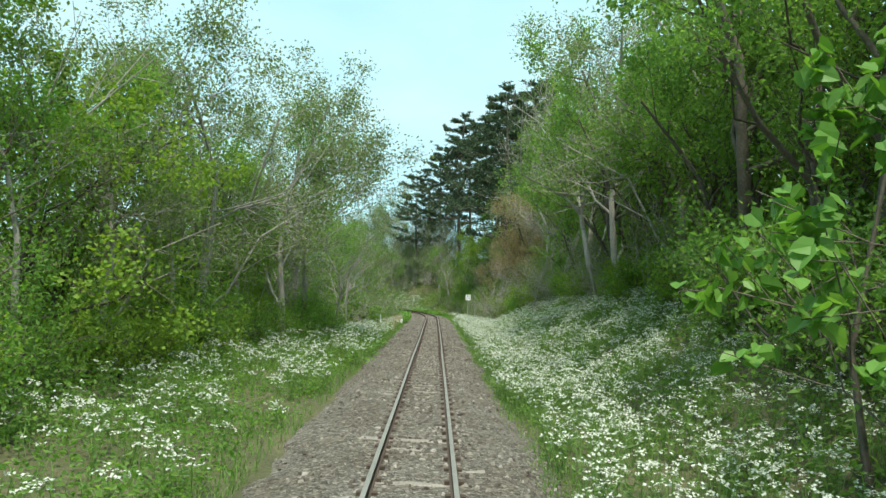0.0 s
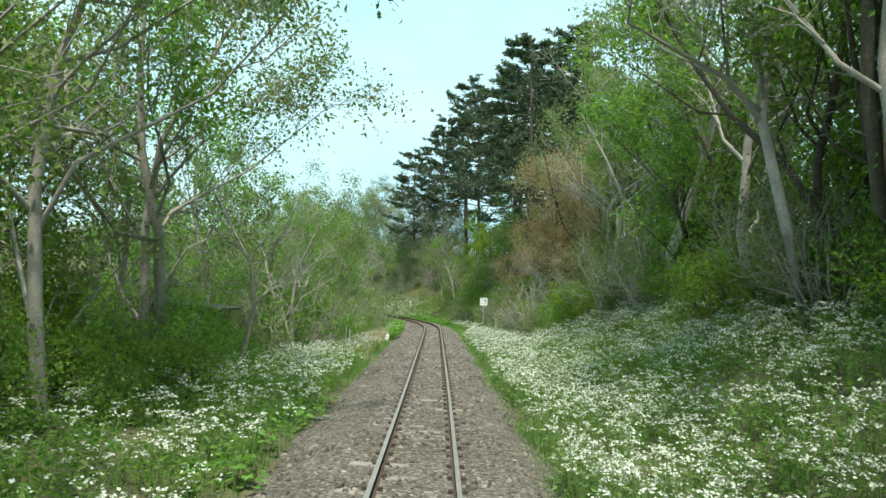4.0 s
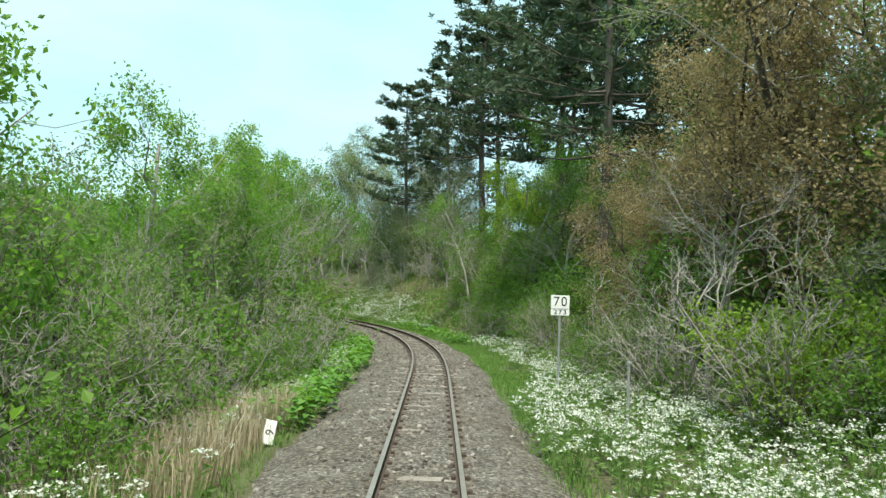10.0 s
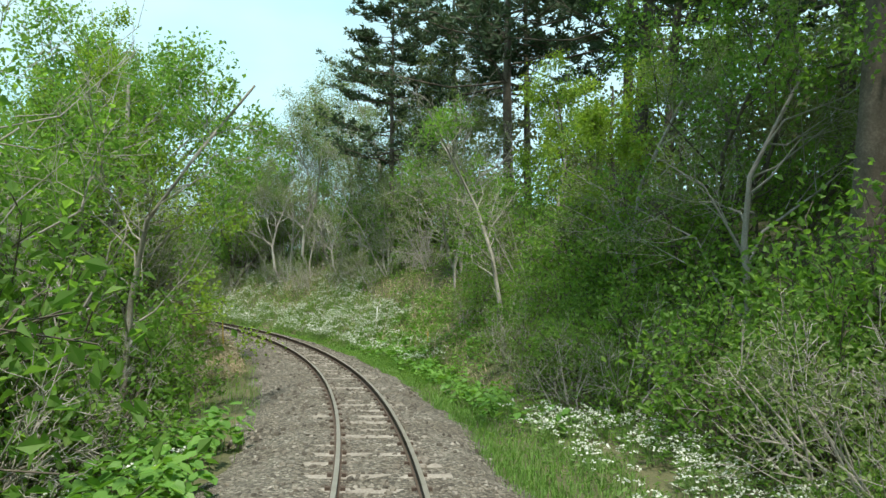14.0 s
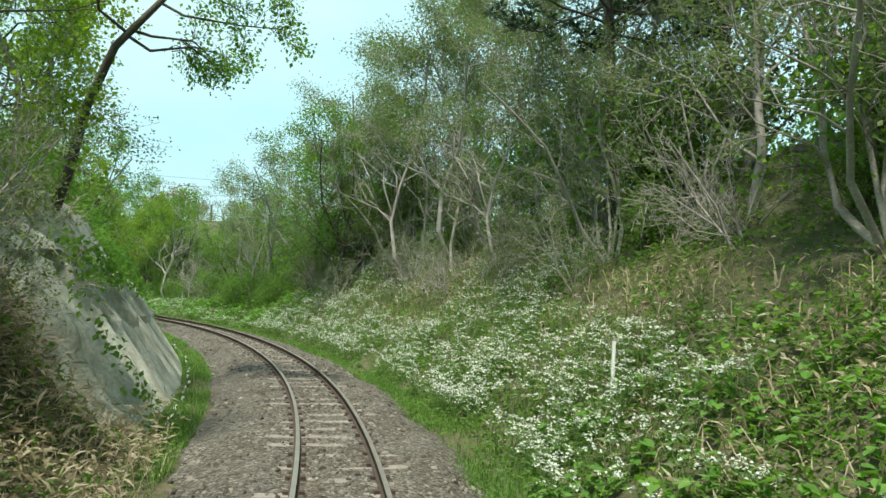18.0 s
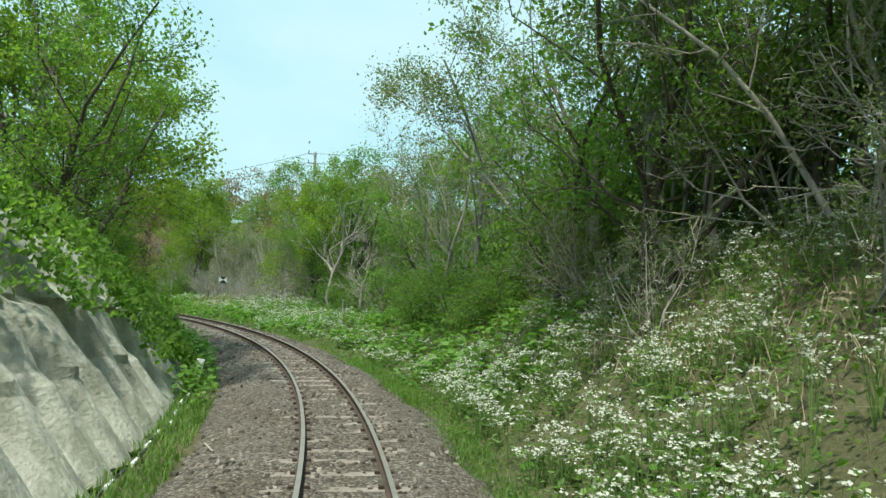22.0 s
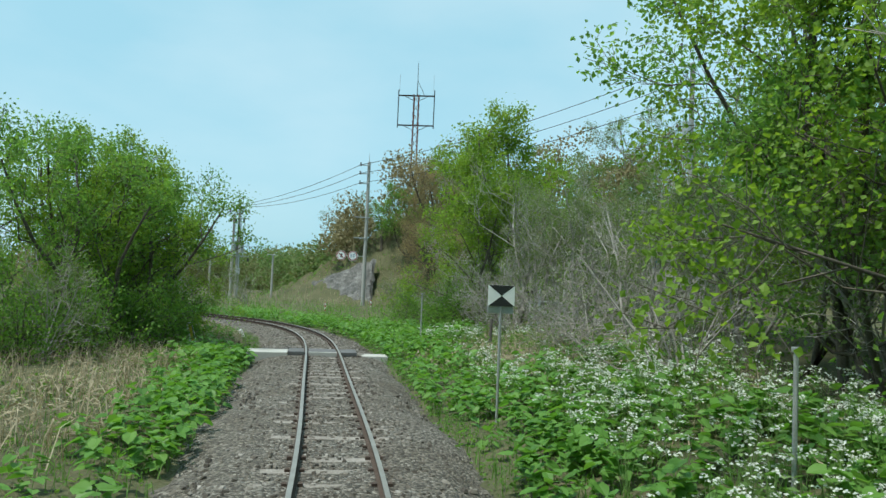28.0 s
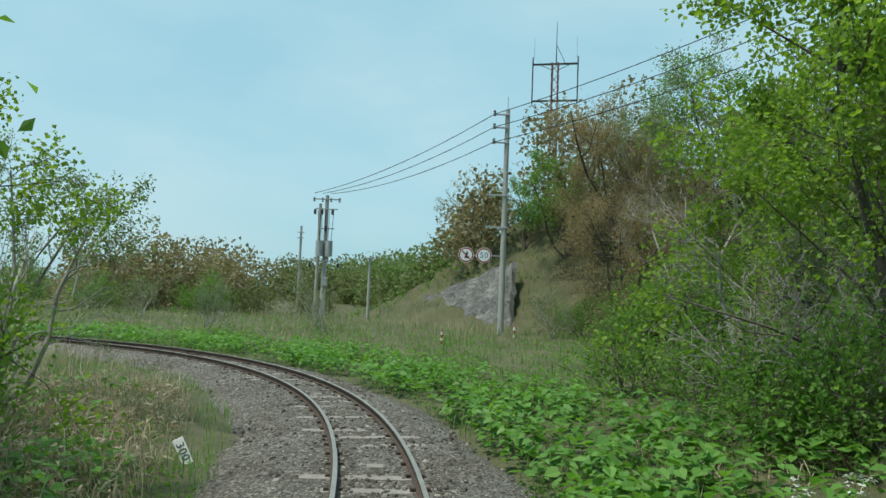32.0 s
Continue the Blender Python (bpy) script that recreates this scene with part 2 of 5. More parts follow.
POLE_CONCRETE = mottled("pole_concrete", (0.27, 0.26, 0.235), (0.36, 0.35, 0.32), (0.45, 0.44, 0.41), 1.5, 20, 0.85)
TOWER_RED = mottled("tower_red_oxide", (0.13, 0.05, 0.04), (0.19, 0.08, 0.06), (0.26, 0.13, 0.10), 2, 20, 0.7, 0.2)
DARK_IRON = mottled("dark_iron", (0.03, 0.03, 0.032), (0.055, 0.056, 0.058), (0.09, 0.09, 0.092), 3, 30, 0.6, 0.4)
TIMBER_DARK = mottled("old_dark_timber", (0.06, 0.052, 0.045), (0.11, 0.098, 0.085), (0.17, 0.155, 0.135), 3, 28, 0.9)
DECK_MAT = mottled("crossing_deck", (0.07, 0.07, 0.07), (0.115, 0.115, 0.115), (0.17, 0.17, 0.165), 2, 25, 0.85)

# ---- plan: the line of the track ----
KAPPA_S = np.arange(-30, 271, 5.0)
KAPPA = np.array([2, 2, 2, 1.9, 1.7, 1.1, 0.4, -0.2, -0.4, 0.1, 0.3, -0.3, -0.4, 0.3, 0.4, 0, -0.1, 0.2, 0.4, -0.1, 0.1, 5.3, 11.2, 12, 11.3, 12.6, 12.2, 11.2, 11.5, 12.6, 12.4, 11.4, 10.9, 11.5, 12.8, 12.9, 12.2, 12.1, 12.5, 12, 8.4, 1.9, -1.7, 2.1, 11.6, 22.9, 33.9, 40.5, 43.4, 44, 43.4, 42.1, 41, 40.3, 40, 39.9, 39.9, 39.9, 39.9, 40, 40]) / 1000
S = np.arange(-60, 280.01, 0.5)
_k = np.interp(S, KAPPA_S, KAPPA)
HEADING = np.cumsum(_k) * 0.5 - _k * 0.25
_i0 = int(np.argmin(abs(S)))
HEADING -= HEADING[_i0]
TX, TY = (np.cumsum(v) * 0.5 - v * 0.25 for v in (-np.sin(HEADING), np.cos(HEADING)))
TX, TY = TX - TX[_i0], TY - TY[_i0]


def along(s, lat, z=0.0):
    """World points from metres along the track, metres to its right and height over the rails."""
    s, lat, z = np.broadcast_arrays(np.asarray(s, float), np.asarray(lat, float), np.asarray(z, float))
    h = np.interp(s, S, HEADING)
    return np.stack([np.interp(s, S, TX) + lat * np.cos(h), np.interp(s, S, TY) + lat * np.sin(h), z], -1)


def heading(s):
    return math.degrees(float(np.interp(s, S, HEADING)))


def near_track(x, y):
    """Metres along and to the right of the track for world points."""
    k = slice(0, len(S), 2)
    out_s, out_l = np.empty(len(x)), np.empty(len(x))
    for a in range(0, len(x), 4000):
        b = slice(a, a + 4000)
        i = ((x[b, None] - TX[k]) ** 2 + (y[b, None] - TY[k]) ** 2).argmin(1) * 2
        dx, dy = x[b] - TX[i], y[b] - TY[i]
        out_l[b] = dx * np.cos(HEADING[i]) + dy * np.sin(HEADING[i])
        out_s[b] = S[i] - dx * np.sin(HEADING[i]) * 1.0 + dy * np.cos(HEADING[i])
    return out_s, out_l


def profile(rows):
    a = np.array(rows, float)
    return lambda s, c: np.interp(s, a[:, 0], a[:, c])


# s, toe of the slope, its rise per metre, its height, fall or rise further out
RIGHT = profile([(-60, 4.6, 0.65, 9, 0.1), (44.1, 4.6, 0.62, 8, 0.1), (57, 4.8, 0.55, 7.5, 0.1), (66.8, 6, 0.4, 6, 0.1), (89.1, 6, 0.4, 6, 0.1), (100.8, 3.6, 0.7, 8, 0.15), (116.2, 3, 0.85, 8.5, 0.1), (138.5, 3, 0.8, 7, 0.1), (151.1, 3.6, 0.5, 3.5, 0.1), (162.9, 2.6, 0.2, 1.5, 0.08), (177.7, 2.8, 0.26, 1.5, 0.08), (188.7, 2.8, 0.26, 1.5, 0.1), (204, 5, 0.1, 0.8, 0.02), (221.5, 5, 0.06, 0.6, 0), (252.6, 5, 0.05, 0.6, 0)])
LEFT = profile([(-60, 3, 0.06, 0.4, 0), (38.2, 3, 0.06, 0.4, 0), (55, 2.8, -0.15, -1.2, 0), (73, 2.6, -0.3, -2.5, 0), (98.8, 2.6, -0.3, -2.2, 0), (101.8, 2.8, 0.1, 0.3, 0), (106.6, 3, 0.9, 2.3, 0.02), (110.1, 3.3, 1.9, 4.4, 0.02), (111.8, 6.4, 4, 5, 0.02), (142, 6, 4, 4.4, 0.02), (145, 5.2, 3, 3.4, 0.02), (148.5, 4.4, 1.2, 2.2, 0.02), (152.1, 3.3, 0.5, 1.5, 0.05), (163.9, 3, 0.15, 0.5, 0), (190.9, 3, 0.1, 0.4, 0), (252.6, 3, 0.05, 0.3, 0)])


def ground_z(s, lat):
    s, lat = np.broadcast_arrays(np.asarray(s, float), np.asarray(lat, float))
    z = np.full(s.shape, -0.38)
    for side, f in ((lat, RIGHT), (-lat, LEFT)):
        out = np.maximum(side - f(s, 1), 0)
        rise, top = f(s, 2) * out, f(s, 3)
        frac = np.where(abs(top) > 0.01, np.clip(rise / np.where(abs(top) > .01, top, 1), 0, 3), 0)
        soft = np.tanh(frac ** 1.5) ** (1 / 1.5) * top
        past = np.minimum(np.maximum(out - abs(top / np.where(abs(f(s, 2)) > .01, f(s, 2), 1)), 0), 60)
        z = z + soft + past * f(s, 4)
    step = lambda a: np.clip(a, 0, 1) ** 2 * (3 - 2 * np.clip(a, 0, 1))
    return z + 9.5 * step((lat - 21) / 12) * step((224 - s) / 9) * step((s - 168) / 32)


def lumps(s, lat):
    return 0.10 * np.sin(s * 1.7 + lat * 1.1) * np.sin(lat * 1.9 - s * 0.6) + 0.06 * np.sin(s * 4.1 - lat * 3.3)


# ---- mesh helpers ----
def np_mesh(name, verts, groups, mats, smooth=False):
    """A mesh from arrays. groups: (faces array, material index) pairs; faces of three or four corners."""
    me = bpy.data.meshes.new(name)
    me.vertices.add(len(verts))
    me.vertices.foreach_set("co", np.asarray(verts, np.float32).ravel())
    groups = [(np.asarray(f), m) for f, m in groups if len(f)]
    loops = np.concatenate([f.ravel() for f, _ in groups]).astype(np.int32)
    size = np.concatenate([np.full(len(f), f.shape[1]) for f, _ in groups])
    start = np.concatenate([[0], np.cumsum(size)[:-1]]).astype(np.int32)
    me.loops.add(len(loops))
    me.loops.foreach_set("vertex_index", loops)
    me.polygons.add(len(size))
    me.polygons.foreach_set("loop_start", start)
    me.polygons.foreach_set("material_index", np.concatenate([np.full(len(f), m) for f, m in groups]).astype(np.int32))
    me.polygons.foreach_set("use_smooth", np.full(len(size), smooth))
    me.update(calc_edges=True)
    me.validate()
    for m in mats:
        me.materials.append(m)
    return me


def unit(v):
    return v / np.maximum(np.linalg.norm(v, axis=-1, keepdims=True), 1e-9)


def tubes(paths, radii, sides=5):
    """Tapered round tubes: paths (n, k, 3), radii (n, k)."""
    n, k, _ = paths.shape
    t = unit(np.gradient(paths, axis=1))
    ref = np.where(abs(t[..., 2:3]) > 0.9, np.array([1.0, 0, 0]), np.array([0, 0, 1.0]))
    a = unit(np.cross(t, ref))
    b = np.cross(t, a)
    ang = np.arange(sides) * 2 * np.pi / sides
    v = paths[:, :, None] + radii[:, :, None, None] * (a[:, :, None] * np.cos(ang)[:, None] + b[:, :, None] * np.sin(ang)[:, None])
    idx = np.arange(n * k * sides).reshape(n, k, sides)
    nxt = np.roll(idx, -1, axis=2)
    f = np.stack([idx[:, :-1], nxt[:, :-1], nxt[:, 1:], idx[:, 1:]], -1).reshape(-1, 4)
    return v.reshape(-1, 3), f


def leaf_quads(rng, centres, axis, size, width=0.6, up=0.6, fold=0.12):
    """Folded leaves: a four-cornered blade each, from its stalk along its axis."""
    n = len(centres)
    a = unit(axis)
    nn = unit(rng.normal(size=(n, 3)) * (1 - up) + np.array([0, 0, up]))
    b = unit(np.cross(nn, a) + 1e-6)
    nn = np.cross(a, b)
    s = size[:, None]
    v = np.stack([centres, centres + a * s * .48 + b * s * width * .5 + nn * s * fold,
                  centres + a * s - nn * s * fold * .6, centres + a * s * .48 - b * s * width * .5 + nn * s * fold], 1)
    return v.reshape(-1, 3), np.arange(4 * n).reshape(n, 4)


def heart_leaves(rng, centres, axis, size, up=0.75):
    """Broad leaves with lobes at the stalk, creased along the midrib: two four-cornered halves each."""
    n = len(centres)
    a = unit(axis)
    nn = unit(rng.normal(size=(n, 3)) * (1 - up) + np.array([0, 0, up]))
    b = unit(np.cross(nn, a) + 1e-6)
    nn = np.cross(a, b)
    s = size[:, None]
    rows = [(0, 0, 0), (1, 0, -.10), (-.12, .30, .08), (.35, .47, .10), (-.12, -.30, .08), (.35, -.47, .10), (.75, .26, .02), (.75, -.26, .02)]
    v = np.stack([centres + a * s * p + b * s * q + nn * s * r for p, q, r in rows], 1)
    i = np.arange(n)[:, None] * 8
    f = np.concatenate([i + np.array([0, 2, 3, 6]), i + np.array([0, 6, 1, 1]), i + np.array([0, 7, 5, 4]), i + np.array([0, 1, 7, 7])])
    q = f[:, 2] != f[:, 3]
    return v.reshape(-1, 3), f[q], f[~q][:, :3]


def merged(pieces):
    """Joins (verts, faces) pairs into one vertex array and shifted face arrays."""
    vs, fs, base = [], [], 0
    for v, f in pieces:
        vs.append(v)
        fs.append(np.asarray(f) + base)
        base += len(v)
    return np.concatenate(vs), fs


# ---- trees ----
UP = np.array([0, 0, 1.0])


def grow(rng, height, radius, levels, stems=1, spread=0.1, k=6, wobble=0.06, sides=6):
    """Branch paths level by level. levels: (children, from, to, angle, length ratio, lift, radius ratio)."""
    d = unit(np.stack([rng.normal(size=stems) * spread, rng.normal(size=stems) * spread, np.ones(stems)], 1))
    p = np.stack([rng.normal(size=stems) * .12 * (stems > 1), rng.normal(size=stems) * .12 * (stems > 1), np.full(stems, -.25)], 1)
    ln = height * rng.uniform(.8, 1.05, stems) if stems > 1 else np.array([height])
    rd = np.full(stems, radius) * (rng.uniform(.6, 1, stems) if stems > 1 else 1)
    lift = 0.0
    pieces, u = [], np.linspace(0, 1, k)
    for li in range(len(levels) + 1):
        side1, side2 = unit(np.cross(d, rng.normal(size=d.shape))), unit(np.cross(d, rng.normal(size=d.shape)))
        w = wobble * (1.6 if li else 1.0)
        path = (p[:, None] + d[:, None] * ln[:, None, None] * u[:, None] + lift * UP * (ln[:, None, None] * (u ** 2)[:, None])
                + side1[:, None] * (ln[:, None, None] * w * np.sin(u * np.pi * 1.3)[:, None]) + side2[:, None] * (ln[:, None, None] * w * .6 * np.sin(u * np.pi * 2.4)[:, None]))
        rr = rd[:, None] * (1 - (.78 if li else .7) * u)
        pieces.append((path, rr))
        if li == len(levels):
            break
        c, u0, u1, ang, ratio, lift, rrat = levels[li]
        par = np.repeat(np.arange(len(p)), c)
        uu = rng.uniform(u0, u1, len(par))
        x = uu * (k - 1)
        i = np.minimum(x.astype(int), k - 2)
        fr = (x - i)[:, None]
        q = path[par, i] * (1 - fr) + path[par, i + 1] * fr
        tan = unit(path[par, i + 1] - path[par, i])
        perp = unit(np.cross(tan, rng.normal(size=tan.shape)))
        a = np.radians(rng.normal(ang, 11, len(par)))[:, None]
        nd = unit(tan * np.cos(a) + perp * np.sin(a))
        ln = ln[par] * ratio * (1.15 - .6 * (uu - u0) / max(u1 - u0, .01)) * rng.uniform(.65, 1.2, len(par))
        rd = rd[par] * (1 - .7 * uu) * rrat
        p, d = q, nd
    return pieces


def branch_mesh(name, pieces, mat, least=0.006):
    vf, last = [], len(pieces) - 1
    thin = pieces[0][1].max() < 0.06
    for i, (path, rr) in enumerate(pieces):
        pick, sides = [(slice(None), 7), ([0, 1, 3, 5], 5), ([0, 2, 5], 4), ([0, 5], 3)][min(i, 3)]
        if thin:
            pick, sides = ([0, 2, 5], 4) if i == 0 else ([0, 2, 5], 3)
        if i == last and i:
            pick, sides = [0, 5] if i > 1 else [0, 2, 5], 3
        vf.append(tubes(path[:, pick], np.maximum(rr[:, pick], least), sides))
    v, f = merged(vf)
    return np_mesh(name, v, [(np.concatenate(f), 0)], [mat], True)


def crown_mesh(rng, name, pieces, mat, per_twig, size, spread, width=0.6, up=0.45, u0=0.25):
    path = pieces[-1][0]
    n, k, _ = path.shape
    par = np.repeat(np.arange(n), per_twig)
    x = rng.uniform(u0, 1, len(par)) * (k - 1)
    i = np.minimum(x.astype(int), k - 2)
    fr = (x - i)[:, None]
    c = path[par, i] * (1 - fr) + path[par, i + 1] * fr + rng.normal(size=(len(par), 3)) * spread
    ax = rng.normal(size=c.shape) + unit(path[par, -1] - path[par, 0]) * .7 - UP * .25
    v, f = leaf_quads(rng, c, ax, size * rng.uniform(.6, 1.3, len(c)), width, up)
    return np_mesh(name, v, [(f, 0)], [mat])


def thing(name, parts, label, category, group=""):
    root = new(name)
    root.empty_display_size = 0.3
    for pn, me in parts:
        ob = new(pn, me)
        ob.parent = root
    return tagged(root, label, category, group)


def plant(root, spots, rng, sink=0.1):
    """Stands a tree and its copies at (s, lat, scale[, turn]) along the track."""
    first = None
    for row in spots:
        s, lat, sc = row[:3]
        turn = row[3] if len(row) > 3 else rng.uniform(0, 360)
        x, y, _ = along(s, lat)
        z = float(ground_z(s, lat)) - sink
        sx = sc * rng.uniform(.94, 1.06)
        m = Matrix.LocRotScale((x, y, z), Euler((radians(rng.normal(0, 2)), radians(rng.normal(0, 2)), radians(turn))), None)
        if first is None:
            first = sx
            root.matrix_basis = m @ Matrix.Diagonal((sx, sx, sc, 1))
            base = (sx, sx, sc)
        else:
            copy_thing(root, m @ Matrix.Diagonal((sx / base[0], sx / base[1], sc / base[2], 1)))


def part(name, bm, mat, parent, label=""):
    me = bpy.data.meshes.new(name)
    bm.to_mesh(me)
    bm.free()
    me.materials.append(mat)
    ob = new(name, me)
    ob.parent = parent
    if label:
        ob["label"] = label
    return ob


def rod(bm, p0, p1, r0, r1=None, seg=10):
    p0, p1 = Vector(p0), Vector(p1)
    d = p1 - p0
    bmesh.ops.create_cone(bm, cap_ends=True, segments=seg, radius1=r0, radius2=r0 if r1 is None else r1, depth=d.length,
                          matrix=Matrix.Translation((p0 + p1) / 2) @ d.to_track_quat("Z", "Y").to_matrix().to_4x4())
    return bm


def slab(bm, sx, sy, sz, at=(0, 0, 0), bevel=0.0, turn=(0, 0, 0)):
    r = bmesh.ops.create_cube(bm, size=1, matrix=pose(*at, *turn) @ Matrix.Diagonal((sx, sy, sz, 1)))
    if bevel:
        e = list({e for v in r["verts"] for e in v.link_edges})
        bmesh.ops.bevel(bm, geom=e, offset=bevel, segments=2, affect="EDGES", profile=0.6)
    return bm


def text_mesh(body, size, thick=0.002, align="CENTER"):
    cu = bpy.data.curves.new("text", "FONT")
    cu.body, cu.size, cu.extrude, cu.align_x, cu.align_y = body, size, thick, align, "CENTER"
    ob = bpy.data.objects.new("text", cu)
    me = bpy.data.meshes.new_from_object(ob)
    bpy.data.objects.remove(ob)
    return me


def text_part(name, body, size, mat, parent, m, label="", sx=1.0):
    me = text_mesh(body, size)
    me.materials.clear()
    me.materials.append(mat)
    ob = new(name, me)
    ob.parent = parent
    ob.matrix_local = m @ Matrix.Diagonal((sx, 1, 1, 1))
    if label:
        ob["label"] = label
    return ob


def root_at(name, s, lat, z, label, category, group="", turn=0.0):
    """An Empty beside the track whose own -y faces back along it."""
    r = new(name)
    x, y, _ = along(s, lat)
    r.matrix_world = pose(x, y, z, 0, 0, heading(s) + turn)
    return tagged(r, label, category, group)


# ---- ground ----
def axis_steps(lo, hi, step, far):
    mid = np.arange(lo, hi + .01, step)
    out = np.cumsum(step * 1.25 ** np.arange(1, 34))
    out = out[out < far]
    return np.concatenate([lo - out[::-1], mid, hi + out])


gx, gy = axis_steps(-165, 45, 0.8, 2600), axis_steps(-14, 232, 0.8, 2600)
GX, GY = np.meshgrid(gx, gy)
gs, gl = near_track(GX.ravel(), GY.ravel())
reach = np.clip((np.abs(gl) - 45) / 120, 0, 1)
gz = ground_z(gs, np.clip(gl, -60, 70)) * (1 - reach) + (2.0 + 3 * np.sin(GX.ravel() / 90) * np.cos(GY.ravel() / 110)) * reach
gz = gz + lumps(gs, gl) * np.clip((np.abs(gl) - 3.0) / 2.5, 0, 1) * (np.abs(gl) < 60) - 0.12 * (np.abs(gl) < 2.3)
gz = gz - 0.35 * ((gl < -3.2) & (gl > -6.6) & (gs > 112.6) & (gs < 147))
gi = np.arange(len(gx) * len(gy)).reshape(len(gy), len(gx))
gf = np.stack([gi[:-1, :-1], gi[:-1, 1:], gi[1:, 1:], gi[1:, :-1]], -1).reshape(-1, 4)
ground = new("ground", np_mesh("ground", np.stack([GX.ravel(), GY.ravel(), gz], 1), [(gf, 0)], [EARTH], True))
tagged(ground, "mossy earth banks and verges beside the railway", "ground", kind="structure")

# ballast bed, a low crowned strip with a ragged edge
bs = np.arange(-12, 262, 0.4)
bl = np.array([-2.75, -2.35, -1.9, -1.5, -1.2, -.9, -.5, 0, .5, .9, 1.2, 1.5, 1.8, 2.15, 2.5])
bz = np.array([-.62, -.40, -.27, -.18, -.152, -.150, -.156, -.16, -.156, -.150, -.152, -.18, -.27, -.40, -.62])
BS, BL = np.meshgrid(bs, bl, indexing="ij")
rb = np.random.default_rng(5)
BLj = BL + (np.abs(BL) > 1.6) * (rb.normal(size=BL.shape) * .06 + .12 * np.sin(BS * .9 + BL))
bv = along(BS, BLj, np.broadcast_to(bz, BS.shape) + rb.normal(size=BS.shape) * .012).reshape(-1, 3)
bi = np.arange(BS.size).reshape(BS.shape)
bf = np.stack([bi[:-1, :-1], bi[:-1, 1:], bi[1:, 1:], bi[1:, :-1]], -1).reshape(-1, 4)
ballast = new("ballast_bed", np_mesh("ballast_bed", bv, [(bf, 0)], [BALLAST], True))
tagged(ballast, "brown-grey crushed stone ballast bed under the track", "ballast", kind="structure")

# loose stones on the bed
rs = np.random.default_rng(6)


def stones(n, s0, s1):
    s = rs.uniform(s0, s1, n)
    lat = np.clip(rs.normal(0, 1.3, n), -2.5, 2.3)
    lat = np.where(np.abs(np.abs(lat) - .566) < .09, lat + .2, lat)
    z = np.interp(lat, bl, bz)
    c = along(s, lat, z)
    base = np.array([(-1, -1, -.6), (1, -.9, -.6), (.9, 1, -.6), (-1, .9, -.6), (-.6, -.5, .6), (.5, -.7, .5), (.7, .5, .7), (-.5, .6, .5)])
    fq = np.array([(4, 5, 6, 7), (0, 1, 5, 4), (1, 2, 6, 5), (2, 3, 7, 6), (3, 0, 4, 7)])
    sz = rs.uniform(.02, .046, (n, 1, 1)) * rs.uniform(.7, 1.3, (n, 1, 3))
    v = base * sz * (1 + .25 * rs.normal(size=(n, 8, 3)))
    t = rs.uniform(0, 2 * np.pi, n)
    x = v[..., 0] * np.cos(t)[:, None] - v[..., 1] * np.sin(t)[:, None]
    y = v[..., 0] * np.sin(t)[:, None] + v[..., 1] * np.cos(t)[:, None]
    v = np.stack([x, y, v[..., 2]], -1) + c[:, None]
    return v.reshape(-1, 3), (fq + (np.arange(n) * 8)[:, None, None]).reshape(-1, 4)


def island_stone(name, stops):
    m, n, l, b = material(name, 0.92)
    g = n.new("ShaderNodeNewGeometry")
    r = ramp(n, stops)
    l.new(g.outputs["Random Per Island"], r.inputs[0])
    l.new(r.outputs[0], b.inputs["Base Color"])
    return m


STONE_MAT = island_stone("crushed_stone", [(0.0, (0.056, 0.048, 0.039)), (0.45, (0.115, 0.10, 0.081)), (0.8, (0.185, 0.165, 0.137)), (1.0, (0.34, 0.315, 0.28))])
sv, sf = stones(23000, 3, 215)
tagged(new("ballast_stones", np_mesh("ballast_stones", sv, [(sf, 0)], [STONE_MAT])), "loose brown and grey crushed stones on the ballast", "stones", kind="stuff")

# ---- track ----
track = tagged(new("railway_track"), "single narrow-gauge railway track with worn steel rails on weathered sleepers", "railway track", kind="structure")
RAIL_PROFILE = [(-.0325, 0), (.0325, 0), (.0325, -.035), (.008, -.05), (.008, -.12), (.061, -.133), (.061, -.148), (-.061, -.148), (-.061, -.133), (-.008, -.12), (-.008, -.05), (-.0325, -.035)]
rsS = np.arange(-10, 262, 0.5)
for sgn in (-1, 1):
    pr = np.array(RAIL_PROFILE)
    v = along(rsS[:, None], sgn * .566 + pr[None, :, 0], np.broadcast_to(pr[:, 1], (len(rsS), len(pr))))
    i = np.arange(v.shape[0] * v.shape[1]).reshape(v.shape[:2])
    j = np.roll(i, -1, axis=1)
    f = np.stack([i[:-1], i[1:], j[1:], j[:-1]], -1)
    rail = new("rail", np_mesh("rail", v.reshape(-1, 3), [(f[:, :1].reshape(-1, 4), 0), (f[:, 1:].reshape(-1, 4), 1)], [STEEL_WORN, RUST]))
    rail.parent = track

# ---- undergrowth ----
def scatter(rng, s0, s1, l0, l1, density):
    """Points (s, lat) spread over a stretch, with clumps and gaps."""
    n = int((s1 - s0) * abs(l1 - l0) * density)
    s, lat = rng.uniform(s0, s1, n), rng.uniform(min(l0, l1), max(l0, l1), n)
    ph = rng.uniform(0, 6)
    keep = np.sin(s * .8 + lat * .5 + ph) * np.sin(lat * 1.3 - s * .31 + ph) + rng.normal(size=n) * .45 > -.45
    return s[keep], lat[keep]


